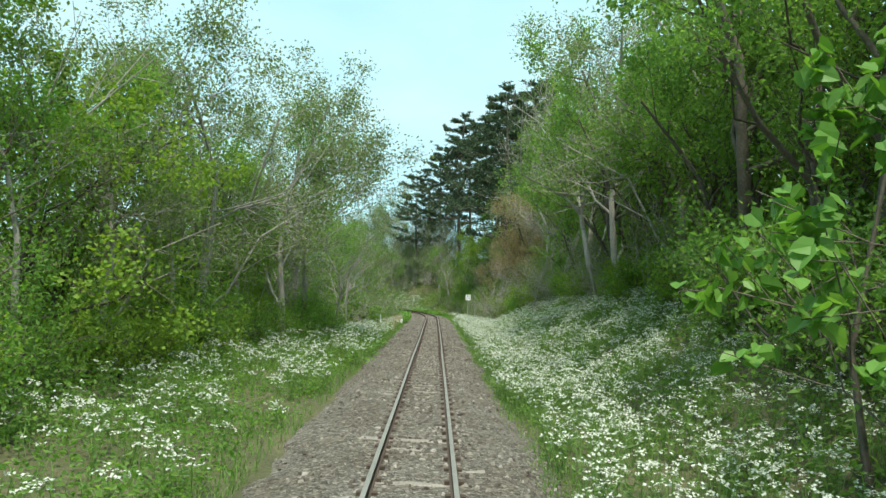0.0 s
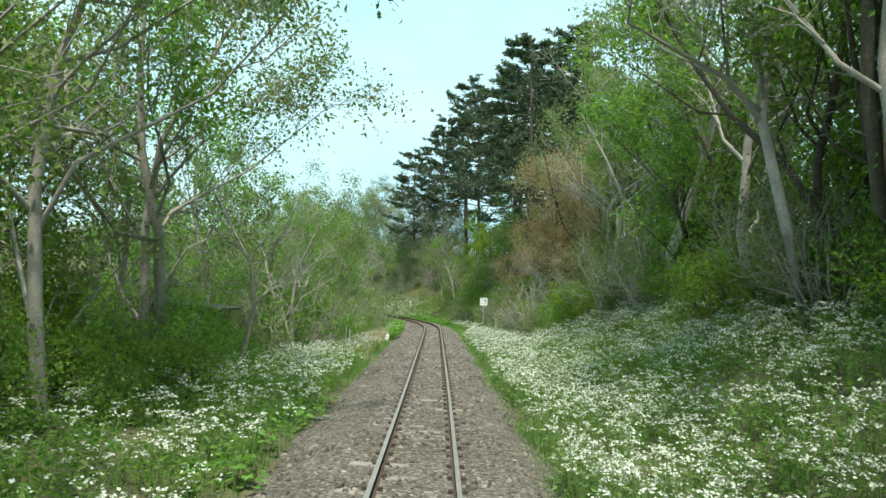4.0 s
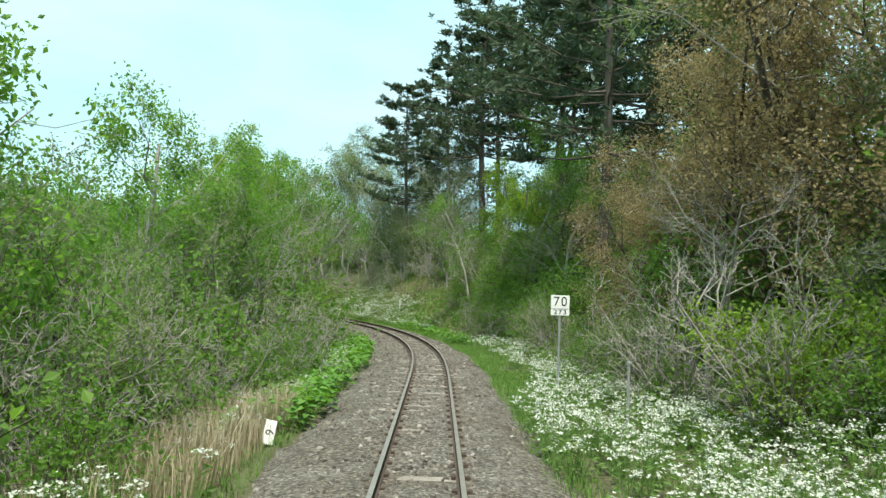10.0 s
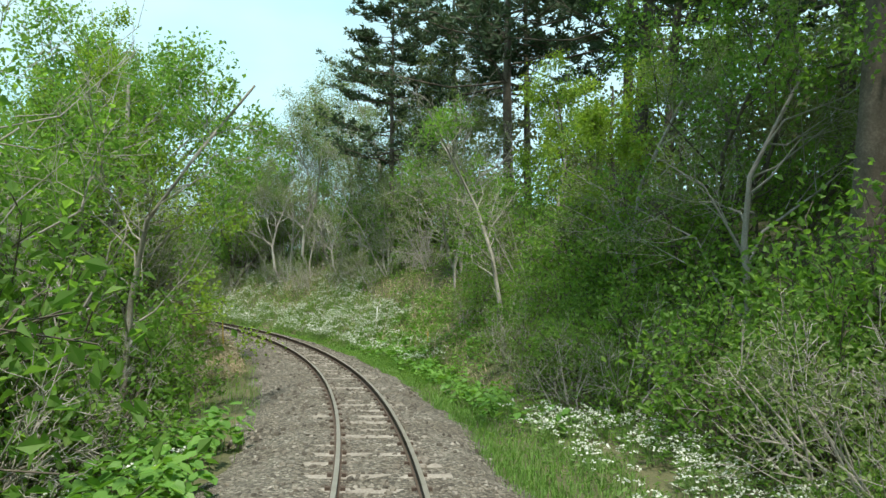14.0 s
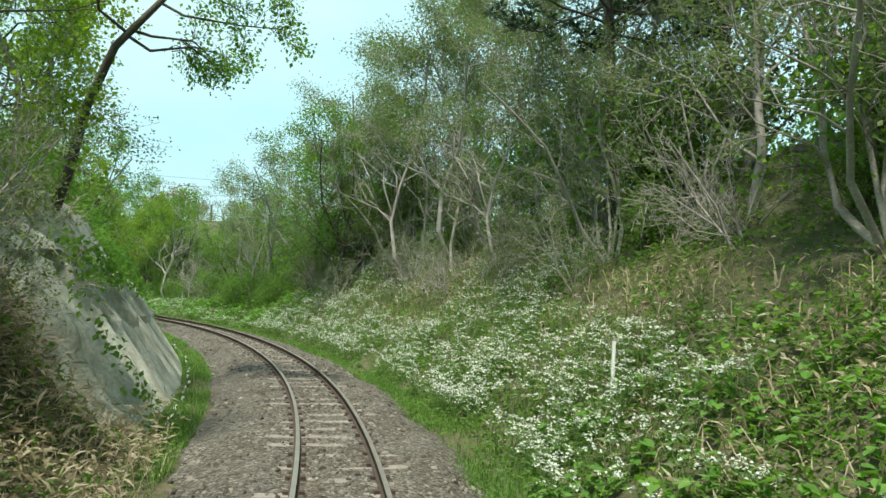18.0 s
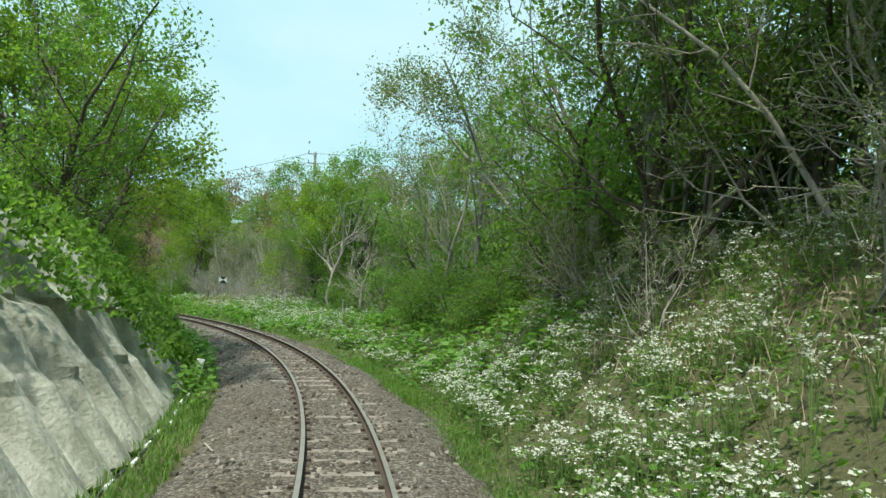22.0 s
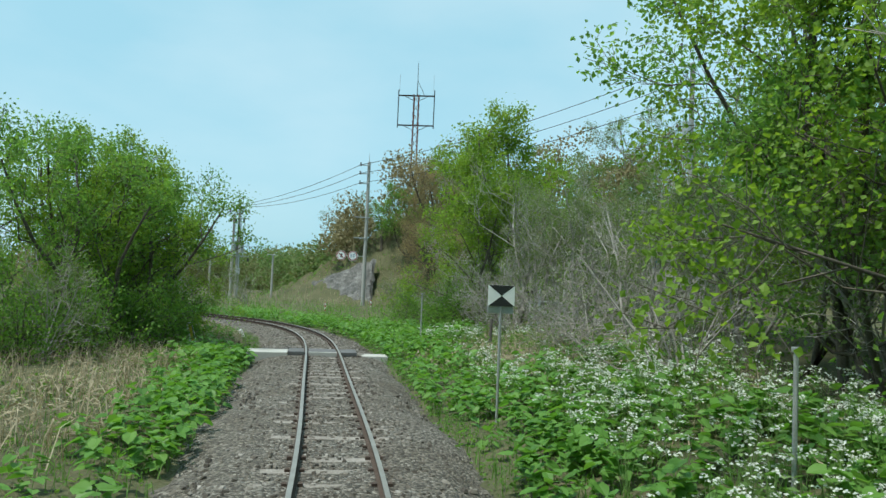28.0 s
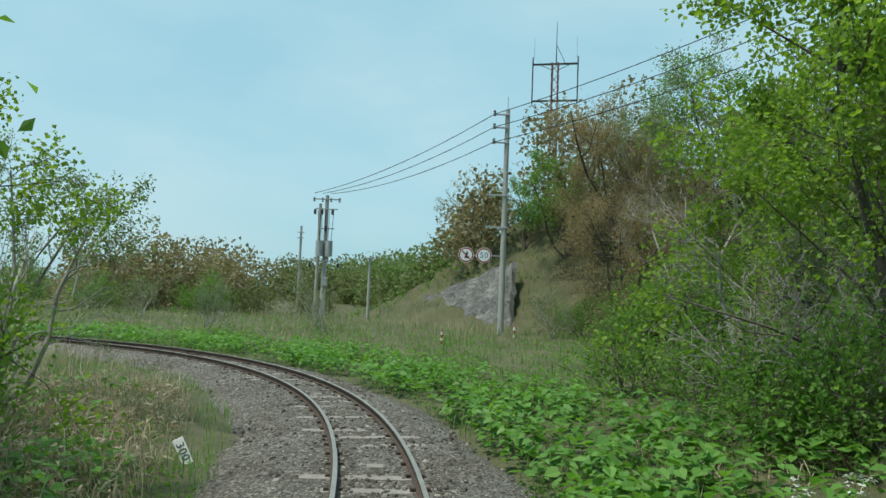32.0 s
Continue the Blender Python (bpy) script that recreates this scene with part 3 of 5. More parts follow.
def cow_parsley(rng, patches):
    """Stalks with feathery leaves low down and flat heads of small white flowers. patches: s0, s1, lat0, lat1, per square metre, height."""
    fv, ff, gv, gf, base, gb = [], [], [], [], 0, 0
    for s0, s1, l0, l1, dens, tall in patches:
        s, lat = scatter(rng, s0, s1, l0, l1, dens)
        n = len(s)
        foot = along(s, lat, ground_z(s, lat))
        h = tall * rng.uniform(.6, 1.15, n)
        for _ in range(6):
            a, r = rng.uniform(0, 2 * np.pi, n), rng.uniform(.03, .30, n)
            top = foot + np.stack([np.cos(a) * r, np.sin(a) * r, h * rng.uniform(.72, 1.05, n)], 1)
            w = rng.uniform(.042, .082, n)
            for _q in range(6):
                aa, rr = rng.uniform(0, 2 * np.pi, n), np.sqrt(rng.uniform(.02, 1, n)) * w
                c = top + np.stack([np.cos(aa) * rr, np.sin(aa) * rr, rng.normal(0, .012, n) - rr * .25], 1)
                ax = rng.normal(size=(n, 3)) * np.array([1, 1, .35])
                v, f = leaf_quads(rng, c, ax, rng.uniform(.034, .058, n), .95, .75, .1)
                fv.append(v); ff.append(f + base); base += len(v)
            mid = (foot + top) / 2
            st = np.stack([foot, foot + [.012, 0, 0], top, top + [-.006, 0, 0]], 1).reshape(-1, 3)
            gv.append(st); gf.append(np.arange(4 * n).reshape(n, 4) + gb); gb += len(st)
        for _ in range(10):
            a, r = rng.uniform(0, 2 * np.pi, n), rng.uniform(.02, .26, n)
            c = foot + np.stack([np.cos(a) * r, np.sin(a) * r, h * rng.uniform(.12, .82, n)], 1)
            ax = np.stack([np.cos(a), np.sin(a), rng.uniform(-.4, .6, n)], 1)
            v, f = leaf_quads(rng, c, ax, rng.uniform(.08, .17, n), .42, .5, .1)
            gv.append(v); gf.append(f + gb); gb += len(v)
    v = np.concatenate(gv + fv)
    return np_mesh("cow_parsley", v, [(np.concatenate(gf), 0), (np.concatenate(ff) + gb, 1)], [FEATHER, PETAL])


def leaf_cover(rng, patches, mat, name, width=.62):
    """Low leafy cover on banks: s0, s1, lat0, lat1, per square metre, height, leaf size."""
    vs, fs, b = [], [], 0
    for s0, s1, l0, l1, dens, tall, size in patches:
        s, lat = scatter(rng, s0, s1, l0, l1, dens)
        n = len(s)
        lift = tall * (.35 + .65 * np.abs(np.sin(s * 1.3 + lat) * np.sin(lat * 1.7 - s * .7)))
        c = along(s, lat, ground_z(s, lat) + lift * rng.uniform(.05, 1, n))
        v, f = leaf_quads(rng, c, rng.normal(size=(n, 3)) * np.array([1, 1, .6]), size * rng.uniform(.6, 1.4, n), width, .5)
        vs.append(v); fs.append(f + b); b += len(v)
    return np_mesh(name, np.concatenate(vs), [(np.concatenate(fs), 0)], [mat])


def broad_weeds(rng, patches):
    """Patches of tall weeds with broad heart-shaped leaves in tiers."""
    vs, q, t, b = [], [], [], 0
    for s0, s1, l0, l1, dens, tall, size in patches:
        s, lat = scatter(rng, s0, s1, l0, l1, dens)
        n = len(s)
        foot = along(s, lat, ground_z(s, lat))
        h = tall * rng.uniform(.55, 1.15, n)
        for tier in (.35, .6, .8, 1.0, 1.0):
            a = rng.uniform(0, 2 * np.pi, n)
            r = rng.uniform(.02, .12, n)
            c = foot + np.stack([np.cos(a) * r, np.sin(a) * r, h * tier * rng.uniform(.85, 1.1, n)], 1)
            ax = np.stack([np.cos(a), np.sin(a), rng.uniform(-.55, .15, n)], 1)
            v, f4, f3 = heart_leaves(rng, c, ax, size * rng.uniform(.55, 1.25, n), .8)
            vs.append(v); q.append(f4 + b); t.append(f3 + b); b += len(v)
    return np_mesh("broad_leaved_weeds", np.concatenate(vs), [(np.concatenate(q), 0), (np.concatenate(t), 0)], [LEAF_BROAD])


def blades(rng, patches, mat, name):
    """Grass blades or dry stalks: s0, s1, lat0, lat1, per square metre, height, width, lean."""
    vs, fs, b = [], [], 0
    for s0, s1, l0, l1, dens, tall, wide, lean in patches:
        s, lat = scatter(rng, s0, s1, l0, l1, dens)
        n = len(s)
        foot = along(s, lat, ground_z(s, lat) - .03)
        a = rng.uniform(0, 2 * np.pi, n)
        d = np.stack([np.cos(a), np.sin(a), np.zeros(n)], 1)
        h = (tall * rng.uniform(.45, 1.2, n))[:, None]
        l = lean * rng.uniform(.2, 1.5, n)[:, None]
        side = np.stack([-np.sin(a), np.cos(a), np.zeros(n)], 1) * wide * rng.uniform(.6, 1.3, n)[:, None] * .5
        mid = foot + UP * h * .6 + d * h * l * .35
        tip = foot + UP * h * (1 - .25 * l) + d * h * l
        v = np.stack([foot - side, foot + side, mid + side * .8, mid - side * .8, tip], 1)
        i = np.arange(n)[:, None] * 5 + b
        fs.append((i + np.array([0, 1, 2, 3]), i + np.array([3, 2, 4])))
        vs.append(v.reshape(-1, 3)); b += 5 * n
    return np_mesh(name, np.concatenate(vs), [(np.concatenate([x for x, _ in fs]), 0), (np.concatenate([y for _, y in fs]), 0)], [mat])


PARSLEY = [(-3, 19, 2.2, 7.6, 6.5, 0.85), (18.2, 58, 2.1, 9.6, 9.5, 0.85), (58, 70.3, 2.1, 7.4, 11, 0.8), (70.3, 91, 3.2, 5.9, 6, 0.6), (-3, 20, -7.2, -2.6, 2.6, 0.8), (20, 42.9, -7.9, -2.5, 3.6, 0.8), (38.2, 60.8, -8.4, -2.7, 5.4, 0.8), (63.2, 87.1, -4.6, -3, 6, 0.6), (99.8, 107.6, 2.7, 4.6, 4, 0.6), (107.6, 116.2, 2.7, 5.7, 15, 0.75), (116.2, 142.7, 2.6, 4.4, 11, 0.85), (116.2, 122, 4.4, 7.4, 7, 0.85), (122, 130, 4.4, 7.4, 2.5, 0.8), (130, 142.7, 4.4, 8.4, 7, 0.85), (140.6, 168.6, 2.6, 4.6, 4, 0.6), (157.5, 168.6, 3.6, 6.4, 7, 0.7), (168.6, 178.8, 3.6, 8, 6, 0.85), (179.9, 193.1, 4, 7.1, 2, 0.7)]
tagged(new("cow_parsley", cow_parsley(np.random.default_rng(11), PARSLEY)), "white-flowering cow parsley crowding the trackside verges", "wildflowers", kind="stuff")
BROAD = [(184.8, 187, -4.6, -2.5, 14, 0.5, 0.17), (166.2, 179.9, 3.2, 7.6, 13, 0.55, 0.2), (65.6, 89.1, -4.4, -2.2, 13.5, 0.6, 0.192), (26.2, 40.6, -3.2, -2.2, 4.5, 0.4, 0.163), (89.1, 108.5, 2.6, 4.2, 9, 0.5, 0.163), (116.2, 152.1, 2.5, 4, 2, 0.4, 0.14), (138.5, 163.9, 3, 6.4, 10.5, 0.7, 0.192), (153.2, 186.5, -3.9, -2.3, 15, 0.55, 0.185), (140.6, 147, -3.4, -2.4, 7.5, 0.6, 0.163), (147, 157, -5.4, -2.5, 14, 0.55, 0.16), (161.8, 188.7, 2.3, 4.5, 9, 0.55, 0.192), (188.7, 227.9, 2.3, 6.6, 13.5, 0.65, 0.178), (188.7, 197, -5, -3.4, 8, 0.5, 0.148), (197, 206, -6.4, -4, 2.5, 0.45, 0.14), (96.9, 110.5, 3.2, 7.1, 8, 0.5, 0.15), (181, 186.8, -4.8, -2.6, 15, 0.6, 0.17)]
tagged(new("broad_leaved_weeds", broad_weeds(np.random.default_rng(12), BROAD)), "dense bright green broad-leaved weeds along the ballast edge", "weeds", kind="stuff")
GRASS = [(-3, 100, 1.8, 2.7, 240, 0.22, 0.014, 0.5), (100, 152.1, 1.8, 2.9, 420, 0.2, 0.016, 0.5), (-3, 73, -3.4, -2.4, 190, 0.22, 0.014, 0.6), (73, 108.5, -3.6, -2.2, 50, 0.3, 0.012, 0.6), (66.8, 108.5, 1.9, 4.2, 300, 0.2, 0.016, 0.5), (108.5, 149, -3.2, -2.4, 330, 0.24, 0.018, 0.6), (149, 223.7, -6, -2.3, 40, 0.35, 0.016, 0.6), (152.1, 223.7, 2.2, 8.1, 45, 0.4, 0.016, 0.6), (201.8, 247.9, 5.1, 32.1, 12, 0.6, 0.03, 0.5), (-3, 60.8, 2.5, 6.2, 30, 0.5, 0.014, 0.5), (-3, 55, -7.3, -3, 30, 0.5, 0.014, 0.5)]
tagged(new("grass", blades(np.random.default_rng(13), GRASS, GRASS_MAT, "grass")), "fresh green grass tufts on the railway verge", "grass", kind="stuff")
REEDS = [(60.5, 68.5, -5.2, -2.8, 230, 0.95, .016, .3), (51.7, 69.2, -4.4, -2.7, 60, 0.9, 0.012, 0.35), (99.8, 110.5, -5, -2.5, 40, 0.6, 0.016, 0.9), (94.9, 128, 4, 7.4, 24, 0.7, 0.022, 1.1), (121.9, 146.9, 4.6, 9.3, 36, 0.6, 0.022, 1.2), (163.9, 186.5, -9, -3.8, 40, 0.75, 0.016, 1), (170.9, 197.5, 4.5, 9.1, 26, 0.5, 0.016, 1.3), (188.7, 208.4, -6.6, -3.0, 60, 0.6, 0.014, 0.9), (208.4, 238.4, -12.6, -3, 14, 0.9, 0.018, 0.5), (212.8, 247.9, 6.2, 32.1, 6, 0.9, 0.02, 0.5), (56.1, 68, 5.1, 7.3, 14, 0.6, 0.014, 0.9)]
tagged(new("dry_stalks", blades(np.random.default_rng(14), REEDS, STRAW, "dry_stalks")), "pale dry reed stalks and dead grass on the banks", "dry grass", kind="stuff")
COVER_D = [(-3, 66.8, 4.9, 10.1, 60, 0.9, 0.11), (93, 151.1, 3.4, 11.2, 45, 0.5, 0.1), (108.5, 147.9, -7.4, -4.6, 40, 0.4, 0.1), (140.6, 168.6, 5, 9.9, 50, 0.9, 0.11)]
tagged(new("dark_ground_cover", leaf_cover(np.random.default_rng(15), COVER_D, LEAF_DARK, "dark_ground_cover")), "dark green ivy and brambles covering the bank", "ground cover", kind="stuff")
COVER_F = [(-3, 62, -7.8, -2.7, 130, 0.75, 0.09), (10, 70, 2.3, 6.5, 50, 0.5, 0.08), (142.7, 197.5, 2.1, 5.2, 75, 0.2, 0.08), (142.7, 197.5, -5, -2.4, 60, 0.18, 0.08), (65.6, 102.8, 2.2, 4.6, 55, 0.2, 0.07), (96.9, 146, 2.0, 3.6, 150, 0.2, 0.07), (100.8, 111.4, -7.4, -2.8, 60, 0.6, 0.09), (106, 114, -5, -2.5, 90, 0.7, 0.1), (66.8, 100.8, 4.4, 11, 95, 0.9, 0.1), (98.8, 149, 3, 11.3, 60, 0.6, 0.11), (-3, 66.8, 4.4, 9, 45, 0.8, 0.1), (-3, 56.1, -9.6, -4.6, 45, 0.7, 0.1), (56.1, 108.5, -9, -3.4, 45, 0.9, 0.1), (144.8, 163.9, -6.9, -3.4, 60, 0.8, 0.12), (163.9, 196.4, -10.1, -5, 20, 0.5, 0.1), (168.6, 223.7, 4.5, 14.4, 26, 0.6, 0.11), (198, 223, 25.5, 36, 16, 0.7, 0.2), (100.8, 124, 2.6, 6, 120, 0.4, 0.1), (100.8, 130, 4.5, 9, 60, 0.5, 0.11)]
tagged(new("fresh_ground_cover", leaf_cover(np.random.default_rng(16), COVER_F, LEAF_FRESH, "fresh_ground_cover")), "fresh green herbs and brambles on the verge", "ground cover", kind="stuff")

SASA = [(175.4, 187.1, 3.2, 8.6, 40, 0.6, 0.2), (173.2, 186.5, -6, -3.4, 70, 0.5, 0.2), (189.8, 206, -6.4, -3.2, 90, 0.5, 0.2), (98.8, 111.4, -6.5, -2.7, 260, 0.6, 0.19), (105, 113.2, -5.2, -2.6, 220, 1.0, 0.19), (100.8, 109.5, -8.3, -5, 60, 0.9, 0.2), (120, 130.1, 5.5, 8.5, 60, 0.5, 0.2), (128, 134.3, 6.1, 7.9, 90, 0.5, 0.22), (100.8, 114.3, 3.8, 8, 75, 0.5, 0.2), (168.6, 184.3, 5, 8, 12, 0.4, 0.18)]
tagged(new("dry_bamboo_grass", leaf_cover(np.random.default_rng(18), SASA, STRAW, "dry_bamboo_grass", .17)), "bleached dry bamboo-grass leaves matted over the bank", "dry leaves", kind="stuff")

# ---- trees: one of each kind, then copies ----
TREE_LEVELS = [(11, .3, .98, 52, .46, .12, .5), (6, .25, 1, 42, .5, .1, .55), (6, .3, 1, 40, .5, .0, .6)]
LOW_LEVELS = [(12, .08, .98, 55, .46, .1, .5), (6, .2, 1, 42, .5, .08, .55), (6, .3, 1, 40, .5, .0, .6)]
OPEN_LEVELS = [(13, .12, .98, 52, .48, .12, .5), (6, .25, 1, 42, .52, .12, .55), (6, .3, 1, 40, .5, .08, .6)]
STEM_LEVELS = [(6, .15, .98, 42, .42, .15, .5), (5, .2, 1, 40, .5, .1, .55), (4, .3, 1, 38, .5, .05, .6)]
BUSH_LEVELS = [(6, .08, .98, 48, .55, .05, .6), (5, .2, 1, 44, .55, .0, .6)]
TWIGGY_LEVELS = [(5, .15, .98, 40, .5, .05, .6), (4, .2, 1, 42, .55, .0, .6), (3, .3, 1, 42, .55, .0, .65)]


def broadleaf(seed, name, height, radius, bark, leaf, label, levels, per_twig=9, size=.2, spread=.16, stems=1, lean=.08, width=.62, wobble=.06):
    rng = np.random.default_rng(seed)
    pc = grow(rng, height, radius, levels, stems, lean, wobble=wobble)
    parts = [("trunk", branch_mesh("trunk", pc, bark))]
    if per_twig:
        parts.append(("crown", crown_mesh(rng, "crown", pc, leaf, per_twig, size, spread, width)))
    return thing(name, parts, label, "tree" if height > 3.5 else "shrub", "lineside trees" if height > 3.5 else "lineside shrubs")


def pine(seed, height, name="pine_tree"):
    """A tall dark pine: bare lower trunk, level boughs in tiers, needle tufts along their ends."""
    rng = np.random.default_rng(seed)
    u = np.linspace(0, 1, 10)
    tr = np.stack([.02 * height * np.sin(u * 2.3), .015 * height * np.sin(u * 3.1), u * height - .3], 1)[None]
    rr = (height * .0135 * (1 - .85 * u))[None]
    nb = 58
    uu = np.sort(rng.uniform(.34, .99, nb))
    p = np.stack([np.interp(uu, u, tr[0, :, i]) for i in range(3)], 1)
    a = np.arange(nb) * 2.4 + rng.normal(0, .4, nb)
    ln = height * (.36 * (1.05 - uu) ** .7 + .035) * rng.uniform(.7, 1.15, nb)
    d = np.stack([np.cos(a), np.sin(a), rng.normal(.03, .1, nb)], 1)
    k = np.linspace(0, 1, 6)
    path = p[:, None] + d[:, None] * ln[:, None, None] * k[:, None] + UP * (ln[:, None, None] * (.22 * k ** 2.2 - .12 * k)[:, None])
    path += rng.normal(size=path.shape) * .03 * ln[:, None, None] * k[:, None]
    br = np.interp(uu, [0, 1], [height * .0042, height * .0012])[:, None] * (1 - .8 * k)
    par = np.repeat(np.arange(nb), 10)
    x = rng.uniform(.28, 1, len(par)) * 5
    i = np.minimum(x.astype(int), 4)
    q = path[par, i] * (1 - (x - i)[:, None]) + path[par, i + 1] * (x - i)[:, None]
    tan = unit(path[par, i + 1] - path[par, i])
    sd = unit(np.cross(tan, UP)) * rng.choice([-1, 1], len(par))[:, None]
    sl = ln[par] * rng.uniform(.12, .36, len(par))
    dd = unit(tan * .6 + sd * .75 + UP * rng.normal(.1, .1, len(par))[:, None])
    sub = q[:, None] + dd[:, None] * sl[:, None, None] * np.array([0, .5, 1])[:, None] + UP * (sl[:, None, None] * np.array([0, .02, .16])[:, None])
    v, f = merged([tubes(tr, rr, 9), tubes(path, np.maximum(br, .012), 4), tubes(sub[:, [0, 2]], np.tile(np.array([.02, .008]), (len(sub), 1)), 3)])
    trunk = np_mesh("trunk", v, [(np.concatenate(f), 0)], [BARK_DARK], True)
    t = np.repeat(np.arange(len(sub)), 5)
    w = rng.uniform(.2, 1.05, len(t))[:, None]
    c = sub[t, 0] * (1 - w) + sub[t, 2] * w + rng.normal(size=(len(t), 3)) * .08
    c = np.concatenate([c, path[:, -1], path[:, -2]])
    cc = np.repeat(c, 6, axis=0)
    ax = rng.normal(size=cc.shape) * np.array([1, 1, .45]) + UP * .6
    nv, nf = leaf_quads(rng, cc, ax, height * .0165 * rng.uniform(.7, 1.3, len(cc)), .3, .2, .02)
    crown = np_mesh("crown", nv, [(nf, 0)], [NEEDLE])
    return thing(name, [("trunk", trunk), ("crown", crown)], "tall dark green pine with level tiered boughs", "tree", "pines above the bank")


R = np.random.default_rng(77)
TREES = {
    "fresh_a": broadleaf(1, "broadleaf_tree", 9, .16, BARK_PALE, LEAF_FRESH, "leafy broadleaf tree with fresh spring green crown", TREE_LEVELS, 18, .13, .2),
    "fresh_b": broadleaf(2, "broadleaf_tree", 7.5, .12, BARK_DARK, LEAF_FRESH, "bushy broadleaf tree in fresh green leaf", STEM_LEVELS, 18, .125, .22, 4, .26),
    "dark_a": broadleaf(3, "broadleaf_tree", 9, .17, BARK_DARK, LEAF_DARK, "dense dark green broadleaf tree on the bank", LOW_LEVELS, 17, .135, .22),
    "dark_b": broadleaf(4, "broadleaf_tree", 7, .12, BARK_DARK, LEAF_DARK, "dense dark green bushy tree with many stems", STEM_LEVELS, 18, .125, .24, 4, .28),
    "bud_a": broadleaf(5, "budding_tree", 9.5, .13, TWIG_GREY, LEAF_BUD, "grey-barked tree with thin yellow-green spring leaves", OPEN_LEVELS, 18, .11, .22),
    "bud_b": broadleaf(6, "budding_tree", 7.5, .10, BARK_PALE, LEAF_BUD, "slender budding tree with several pale stems", STEM_LEVELS, 10, .10, .14, 5, .25),
    "bare_a": broadleaf(7, "bare_tree", 7.5, .10, TWIG_GREY, LEAF_BUD, "sprawling leafless tree with pale grey twisted branches", [(8, .2, .98, 46, .55, .3, .6), (6, .25, 1, 44, .5, .25, .6), (5, .3, 1, 40, .5, .18, .65)], 1, .09, .05, lean=.2, wobble=.11),
    "bare_b": broadleaf(8, "bare_shrub", 3.2, .04, TWIG_GREY, LEAF_BUD, "tangled grey leafless shrub with bare twigs", TWIGGY_LEVELS, 1, .09, .06, 8, .5),
    "russet": broadleaf(9, "russet_tree", 6.5, .12, BARK_DARK, LEAF_RUSSET, "rounded tree with rusty brown young leaves", [(9, .04, .98, 50, .46, .1, .5), (5, .2, 1, 42, .5, .05, .55), (5, .3, 1, 40, .5, .0, .6)], 34, .07, .2, 3, .3),
    "bush_f": broadleaf(10, "leafy_bush", 2.6, .04, BARK_DARK, LEAF_FRESH, "rounded fresh green leafy bush", BUSH_LEVELS, 16, .115, .22, 6, .5),
    "bush_d": broadleaf(11, "leafy_bush", 2.6, .04, BARK_DARK, LEAF_DARK, "rounded dark green bramble bush", BUSH_LEVELS, 16, .115, .22, 6, .5),
    "bush_y": broadleaf(12, "budding_bush", 3.2, .04, TWIG_GREY, LEAF_BUD, "thin yellow-green budding bush with grey twigs", TWIGGY_LEVELS, 6, .08, .13, 5, .45),
    "bush_m": broadleaf(15, "leafy_bush", 2.6, .04, BARK_DARK, LEAF_MAPLE, "rounded bright yellow-green leafy bush", BUSH_LEVELS, 16, .115, .22, 6, .5),
    "grey": broadleaf(16, "budding_tree", 8, .075, TWIG_GREY, LEAF_FRESH, "upright grey tree with several stems and sparse young leaves", STEM_LEVELS, 4, .085, .16, 4, .16),
    "birch": broadleaf(13, "birch_tree", 9, .09, BARK_PALE, LEAF_FRESH, "slender pale-stemmed tree with light green leaves", [(12, .25, .98, 50, .26, .2, .4), (5, .25, 1, 40, .5, .1, .55), (4, .3, 1, 40, .5, .0, .6)], 12, .12),
    "maple": broadleaf(14, "maple_tree", 8.5, .12, BARK_DARK, LEAF_MAPLE, "maple tree with bright yellow-green broad leaves down to the ground", LOW_LEVELS, 25, .105, .2, width=.95),
    "pine_a": pine(21, 24),
    "pine_b": pine(22, 20),
}
SPOTS = {}
SPOTS["maple"] = [(113.3, -8.4, 1.06), (120.5, -8.8, 1.06), (126.9, -8.5, 0.97), (189.8, -6.8, 0.8), (194.2, -7.1, 0.69), (96.9, 9.3, 0.88), (101.8, 9.6, 0.87), (187.4, -7.4, 0.72), (191.8, -8.1, 0.73), (189.8, -9.6, 0.8), (104.7, -7.5, 0.96), (100.8, -8.1, 1.02), (108.5, -8.4, 0.96), (196.9, 9.9, 1.25, 300), (154.3, 9.5, 0.88), (200.8, 11.5, 0.84), (172.3, 8.6, 1), (170, 9.2, 1), (197.5, 10.2, 1.2, 160), (195.8, 8.8, 0.85, 40), (139, 9.4, 1), (147, -8.6, 1), (152.6, -6.3, 1.12, 20), (18.2, -10.5, 1), (26.2, -11.8, 1), (35.9, -10.4, 1), (157.5, -7.4, 0.9)]
SPOTS["fresh_a"] = [(1.3, -9.6, 1.13), (11.7, -10.7, 1.12), (51.7, -9.9, 1.1), (102.8, -8.4, 1.06), (93, -9.4, 0.99), (147.9, -7, 0.96), (155.3, -7.7, 1.03), (162.9, -9.4, 0.89), (60.8, -9.4, 1.04), (40, -7.8, 1.2), (101.5, -6.8, 1.15), (84, -9.8, 1.1), (78, -10.6, 1.15), (90, -10.4, 1.1), (152.5, -10.5, 1)]
